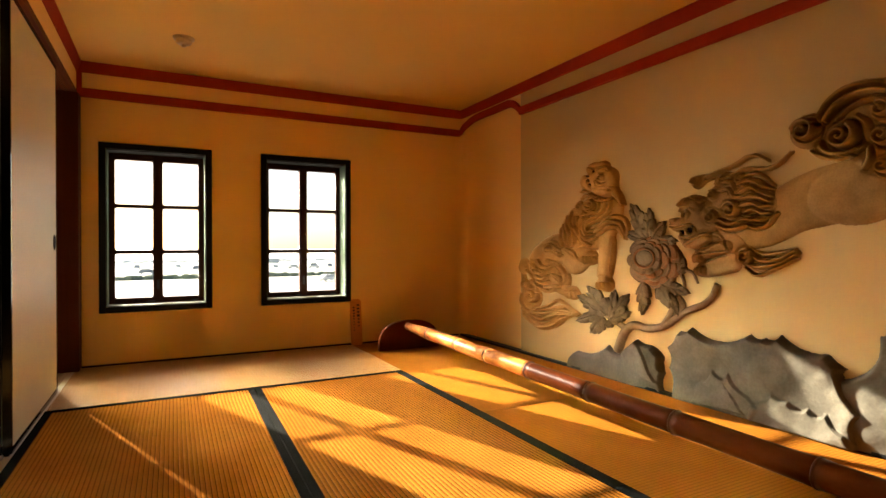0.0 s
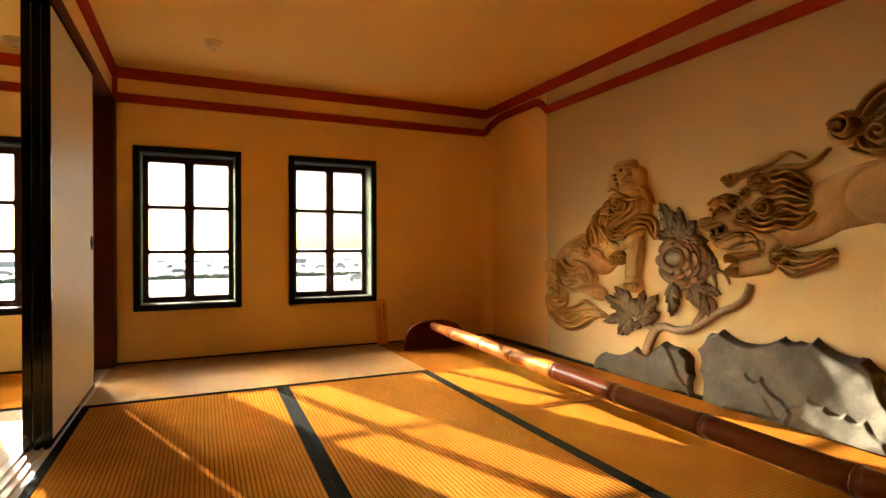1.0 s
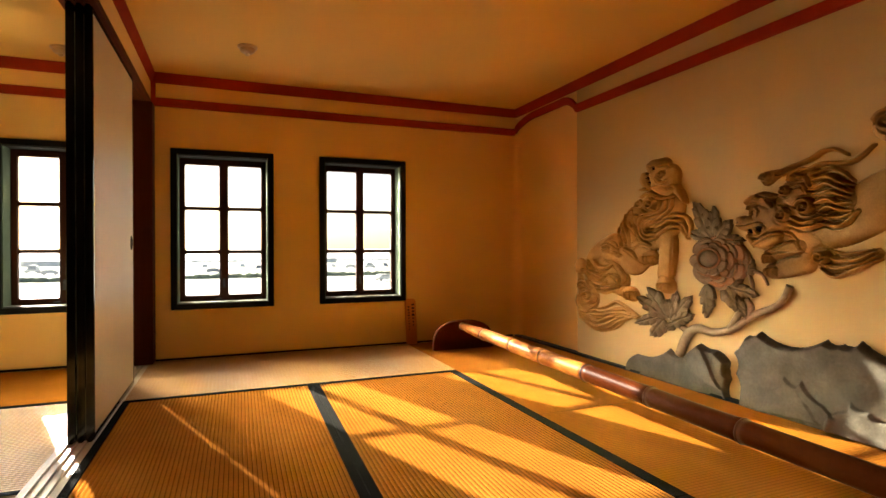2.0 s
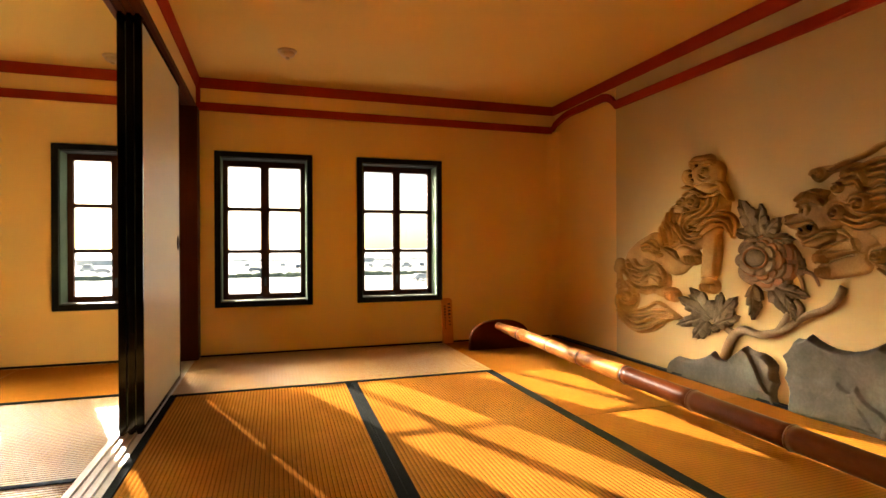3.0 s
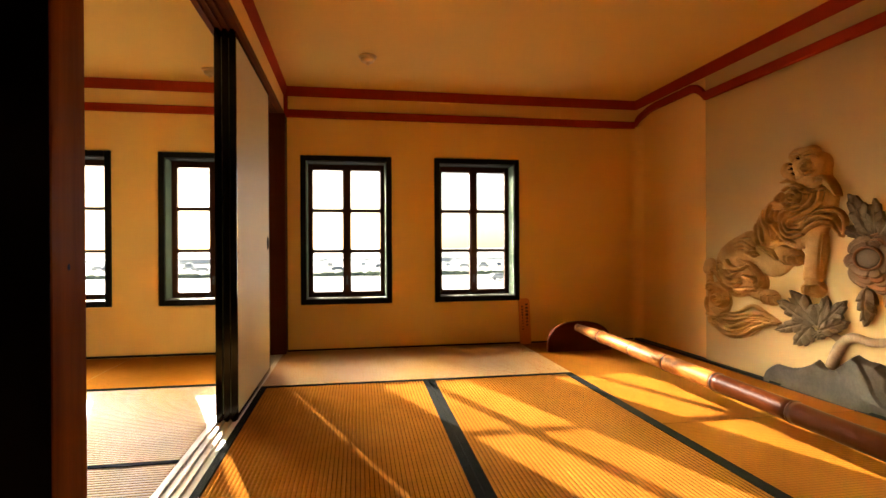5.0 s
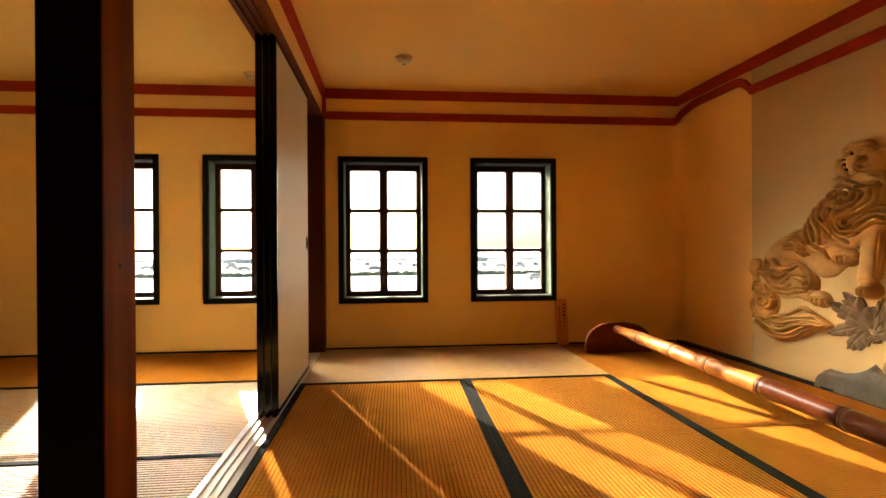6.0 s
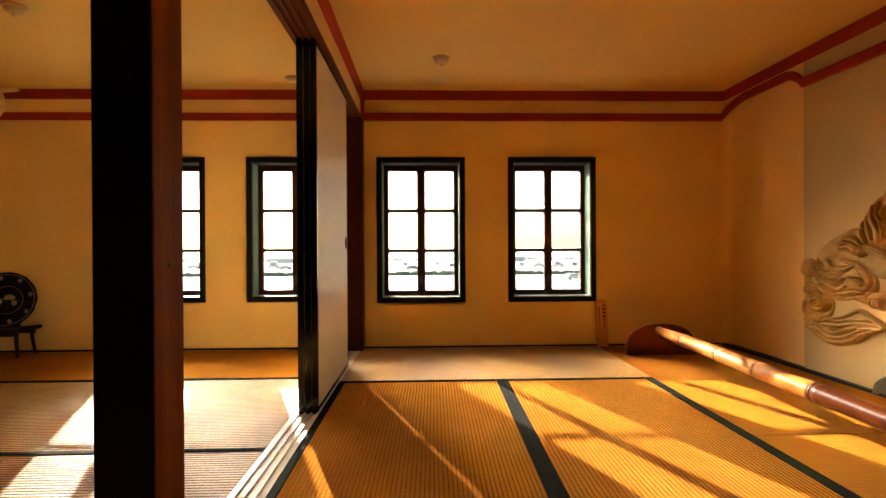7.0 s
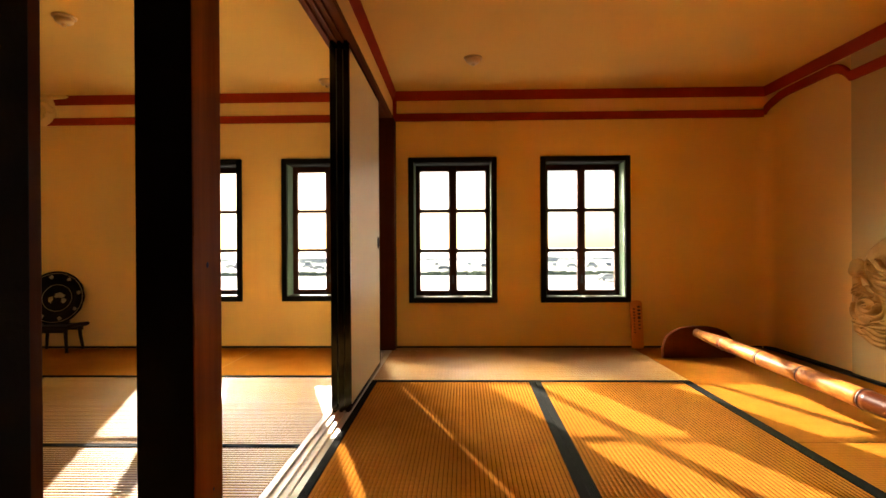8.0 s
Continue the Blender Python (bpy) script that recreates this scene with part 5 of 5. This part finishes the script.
CRAG_C = scoops([(1.887, 0.010, 0.150), (1.867, 0.094, -0.150), (1.811, 0.135, 0.150), (1.782, 0.207, 0.100), (1.706, 0.164, 0.100), (1.655, 0.101, 0.000), (1.599, 0.021, 0.000)])
CRAG_D = scoops([(1.718, 0.164, 0.100), (1.694, 0.211, 0.120), (1.585, 0.113, 0.100), (1.523, 0.076, 0.000), (1.557, 0.006, 0.000), (1.627, 0.040, 0.000)])
CRAG_E = scoops([(1.568, 0.006, -0.200), (1.517, 0.109, 0.250), (1.476, 0.178, 0.220), (1.396, 0.137, 0.200), (1.358, 0.109, 0.200), (1.321, 0.131, 0.200), (1.285, 0.098, 0.200), (1.253, 0.131, 0.150), (1.171, 0.054, 0.000), (1.147, 0.003, 0.000)])

# peony: stems, leaves from base to tip with their width, and the tiers of the bloom
STEMS = [[(2.440, 0.178, 0.033), (2.408, 0.259, 0.031), (2.363, 0.327, 0.029), (2.302, 0.356, 0.025), (2.201, 0.349, 0.022), (2.076, 0.387, 0.021), (1.966, 0.468, 0.019), (1.853, 0.518, 0.019), (1.798, 0.567, 0.018), (1.767, 0.632, 0.019)],
         [(2.099, 0.381, 0.020), (2.061, 0.436, 0.020), (2.038, 0.485, 0.016)],
         [(1.991, 0.453, 0.019), (1.973, 0.507, 0.019), (2.002, 0.551, 0.016)],
         [(2.372, 0.326, 0.022), (2.463, 0.363, 0.018), (2.550, 0.389, 0.015)],
         [(1.959, 0.697, 0.010), (1.910, 0.681, 0.009), (1.880, 0.628, 0.006)],
         [(1.987, 0.683, 0.010), (1.966, 0.636, 0.010), (1.959, 0.584, 0.006)]]
LEAVES = [
    (2.208, 0.864, 2.339, 1.080, 0.065),
    (2.192, 0.864, 2.196, 1.046, 0.052),
    (2.168, 0.864, 2.082, 0.966, 0.048),
    (2.241, 0.865, 2.379, 0.908, 0.040),
    (2.140, 0.863, 2.001, 0.852, 0.032),
    (2.229, 0.615, 2.242, 0.423, 0.049),
    (2.141, 0.620, 2.016, 0.466, 0.061),
    (2.114, 0.615, 1.927, 0.572, 0.045),
    (2.045, 0.578, 1.987, 0.445, 0.028),
    (1.991, 0.671, 1.976, 0.775, 0.043),
    (2.520, 0.385, 2.702, 0.566, 0.071),
    (2.579, 0.407, 2.789, 0.499, 0.051),
    (2.511, 0.365, 2.463, 0.556, 0.060),
    (2.511, 0.365, 2.349, 0.540, 0.057),
    (2.501, 0.359, 2.332, 0.433, 0.046),
    (2.559, 0.380, 2.682, 0.255, 0.061),
    (2.599, 0.390, 2.812, 0.321, 0.044),
    (2.511, 0.365, 2.487, 0.318, 0.043),
]
TIERS = [
    (M_PETAL, 2.168, 0.741, 0.199, 0.162, 8, 0.022),
    (M_PETALRED, 2.160, 0.741, 0.182, 0.148, 9, 0.028),
    (M_PETAL, 2.184, 0.747, 0.165, 0.133, 7, 0.036),
    (M_PETALRED, 2.180, 0.747, 0.140, 0.113, 8, 0.042),
    (M_PETAL, 2.200, 0.753, 0.122, 0.098, 7, 0.050),
]
HEART = (2.204, 0.757)
tagged(lion.mesh("lion_relief", M_LION), "ochre plaster relief of a seated maned lion", "relief")
tagged(beast.mesh("lion_relief", M_BEAST), "weathered brown plaster relief of a leaping maned lion, darkened for shade", "relief")
rock("rock_relief", ROCK_LOW, [CRAG_A, CRAG_B], 0.040, "low grey plaster rock with jagged crest")
rock("rock_relief", ROCK_BROAD, [CRAG_C, CRAG_D, CRAG_E], 0.055, "broad grey plaster rock with splintered ridges")
rock("rock_relief", ROCK_TALL, [], 0.034, "tall grey plaster rock with hollow side")


def peony():
    th = thing("peony_relief", "grey plaster peony in bloom with leaves on a stem", "relief", at=(0, 0, 0))
    for pts in STEMS:
        bm = bmesh.new()
        path = smooth_path(pts, 6)
        sweep(bm, [(RIGHT_X - 0.006, p[0], p[1]) for p in path], [p[2] for p in path], 12, flat=0.8, normal=(1, 0, 0))
        part("stem", bm, M_STEM, th, smooth=True)
    for k, row in enumerate(LEAVES):
        leaf(th, *row, 0.010 + 0.007 * (k % 3), k)
    for row in TIERS:
        bloom_tier(th, *row)
    yc, zc = HEART
    bm = bmesh.new()
    sweep(bm, [(RIGHT_X - 0.044, yc + 0.072 * math.cos(k * math.pi / 18), zc + 0.054 * math.sin(k * math.pi / 18)) for k in range(37)], 0.007, 10, cap=False, normal=(1, 0, 0))
    part("flower_ring", bm, M_PETALRED, th, "raised rusty ring round the heart", smooth=True)
    bm = bmesh.new()
    bmesh.ops.create_uvsphere(bm, u_segments=28, v_segments=16, radius=0.04, matrix=pose(RIGHT_X - 0.038, yc, zc) @ Matrix.Diagonal((0.35, 1.5, 1.12, 1)))
    part("flower_heart", bm, M_LEAF, th, "rounded grey flower heart", smooth=True)
    return th


peony()

# ---- outside, below and far off ----
OUT_Z = -6.2
setting("ground", boxes((-2600, 2600, 6.0, 4200, OUT_Z - 1, OUT_Z)), M_GROUND, "pale sunlit open ground reaching the horizon", "ground")


def blob_row(name, y, x0, x1, h, step, mat, label, category, seed):
    rnd = random.Random(seed)
    bm = bmesh.new()
    x = x0
    while x < x1:
        r = h * rnd.uniform(0.35, 0.62)
        bmesh.ops.create_icosphere(bm, subdivisions=2, radius=r, matrix=pose(x, y + rnd.uniform(-1, 1), OUT_Z + r * rnd.uniform(0.5, 0.9)) @ Matrix.Diagonal((rnd.uniform(1.2, 2.0), 1, rnd.uniform(0.8, 1.2), 1)))
        x += step * rnd.uniform(0.6, 1.3)
    for v in bm.verts:
        v.co += Vector((rnd.uniform(-1, 1), rnd.uniform(-1, 1), rnd.uniform(-1, 1))) * h * 0.07
    return tagged(part(name, bm, mat), label, category, kind="stuff")


blob_row("far_woods", 300, -330, 280, 1.3, 1.0, M_FARWOOD, "belt of far trees, haze put into their pale colour", "trees", 8)
blob_row("hedge", 138, -140, 120, 1.0, 0.36, M_HEDGE, "long low clipped green hedge", "hedge", 3)


def car(x, y, turn, paint, label, tall=1.45, length=4.3):
    th = thing("parked_car", label, "car", "parked cars outside", at=(x, y, OUT_Z))
    th.rotation_euler = (0, 0, radians(turn))
    L, W = length / 2, 0.85
    prof = [(-L, 0.35), (-L, 0.85), (-L * 0.80, 0.95), (-L * 0.55, tall), (L * 0.35, tall), (L * 0.62, 0.98), (L * 0.96, 0.82), (L, 0.40)]
    bm = bmesh.new()
    a = [bm.verts.new((u, -W, v)) for u, v in prof]
    b = [bm.verts.new((u, W, v)) for u, v in prof]
    bm.faces.new(a)
    bm.faces.new(b)
    for i in range(len(prof)):
        j = (i + 1) % len(prof)
        bm.faces.new([a[i], a[j], b[j], b[i]])
    bevel(bm, 0.06, 1)
    part("body", bm, paint, th)
    for s in (-1, 1):
        part("side_window", boxes((-L * 0.52, L * 0.36, s * W - 0.012, s * W + 0.012, 1.0, tall - 0.12)), M_DARKGLASS, th)
    for u in (-L * 0.62, L * 0.62):
        for s in (-1, 1):
            bm = bmesh.new()
            sweep(bm, [(u, s * (W - 0.10), 0.32), (u, s * (W + 0.02), 0.32)], 0.32, 16)
            part("wheel", bm, M_DARKGLASS, th)
    return th


rnd = random.Random(12)
for k in range(38):
    x = -125 + k * 6.1 + rnd.uniform(-1.5, 1.5)
    tall = rnd.choice((1.45, 1.45, 1.9, 2.3))
    paint = rnd.choice((M_CARWHITE, M_CARWHITE, M_CARSILVER, M_CARSILVER, M_CARDARK))
    car(x, 176 + rnd.uniform(-10, 36), rnd.choice((0, 180, 90, 75)), paint, "white or silver car parked on the open ground" if paint != M_CARDARK else "dark car parked on the open ground", tall)
car(31.0, 112, 20, M_CARWHITE, "white car standing apart on the pale ground")


def shed(x, y, w, d, h, label):
    th = thing("low_building", label, "building", "low buildings far off", at=(x, y, OUT_Z))
    part("wall", boxes((-w / 2, w / 2, -d / 2, d / 2, 0, h)), M_CARWHITE, th)
    part("roof", boxes((-w / 2 - 0.4, w / 2 + 0.4, -d / 2 - 0.4, d / 2 + 0.4, h, h + 0.5)), M_ROOF, th)
    n = max(2, int(w / 4))
    for k in range(n):
        cx = -w / 2 + (k + 0.5) * w / n
        part("window", boxes((cx - 0.9, cx + 0.9, -d / 2 - 0.03, -d / 2 + 0.02, h * 0.4, h * 0.75)), M_ROOF, th)
    return th


for x, y, w, h in ((-150, 262, 26, 2.0), (-62, 265, 30, 1.8), (38, 268, 22, 1.7)):
    shed(x, y, w, 9, h, "low white building with a pale blue roof")
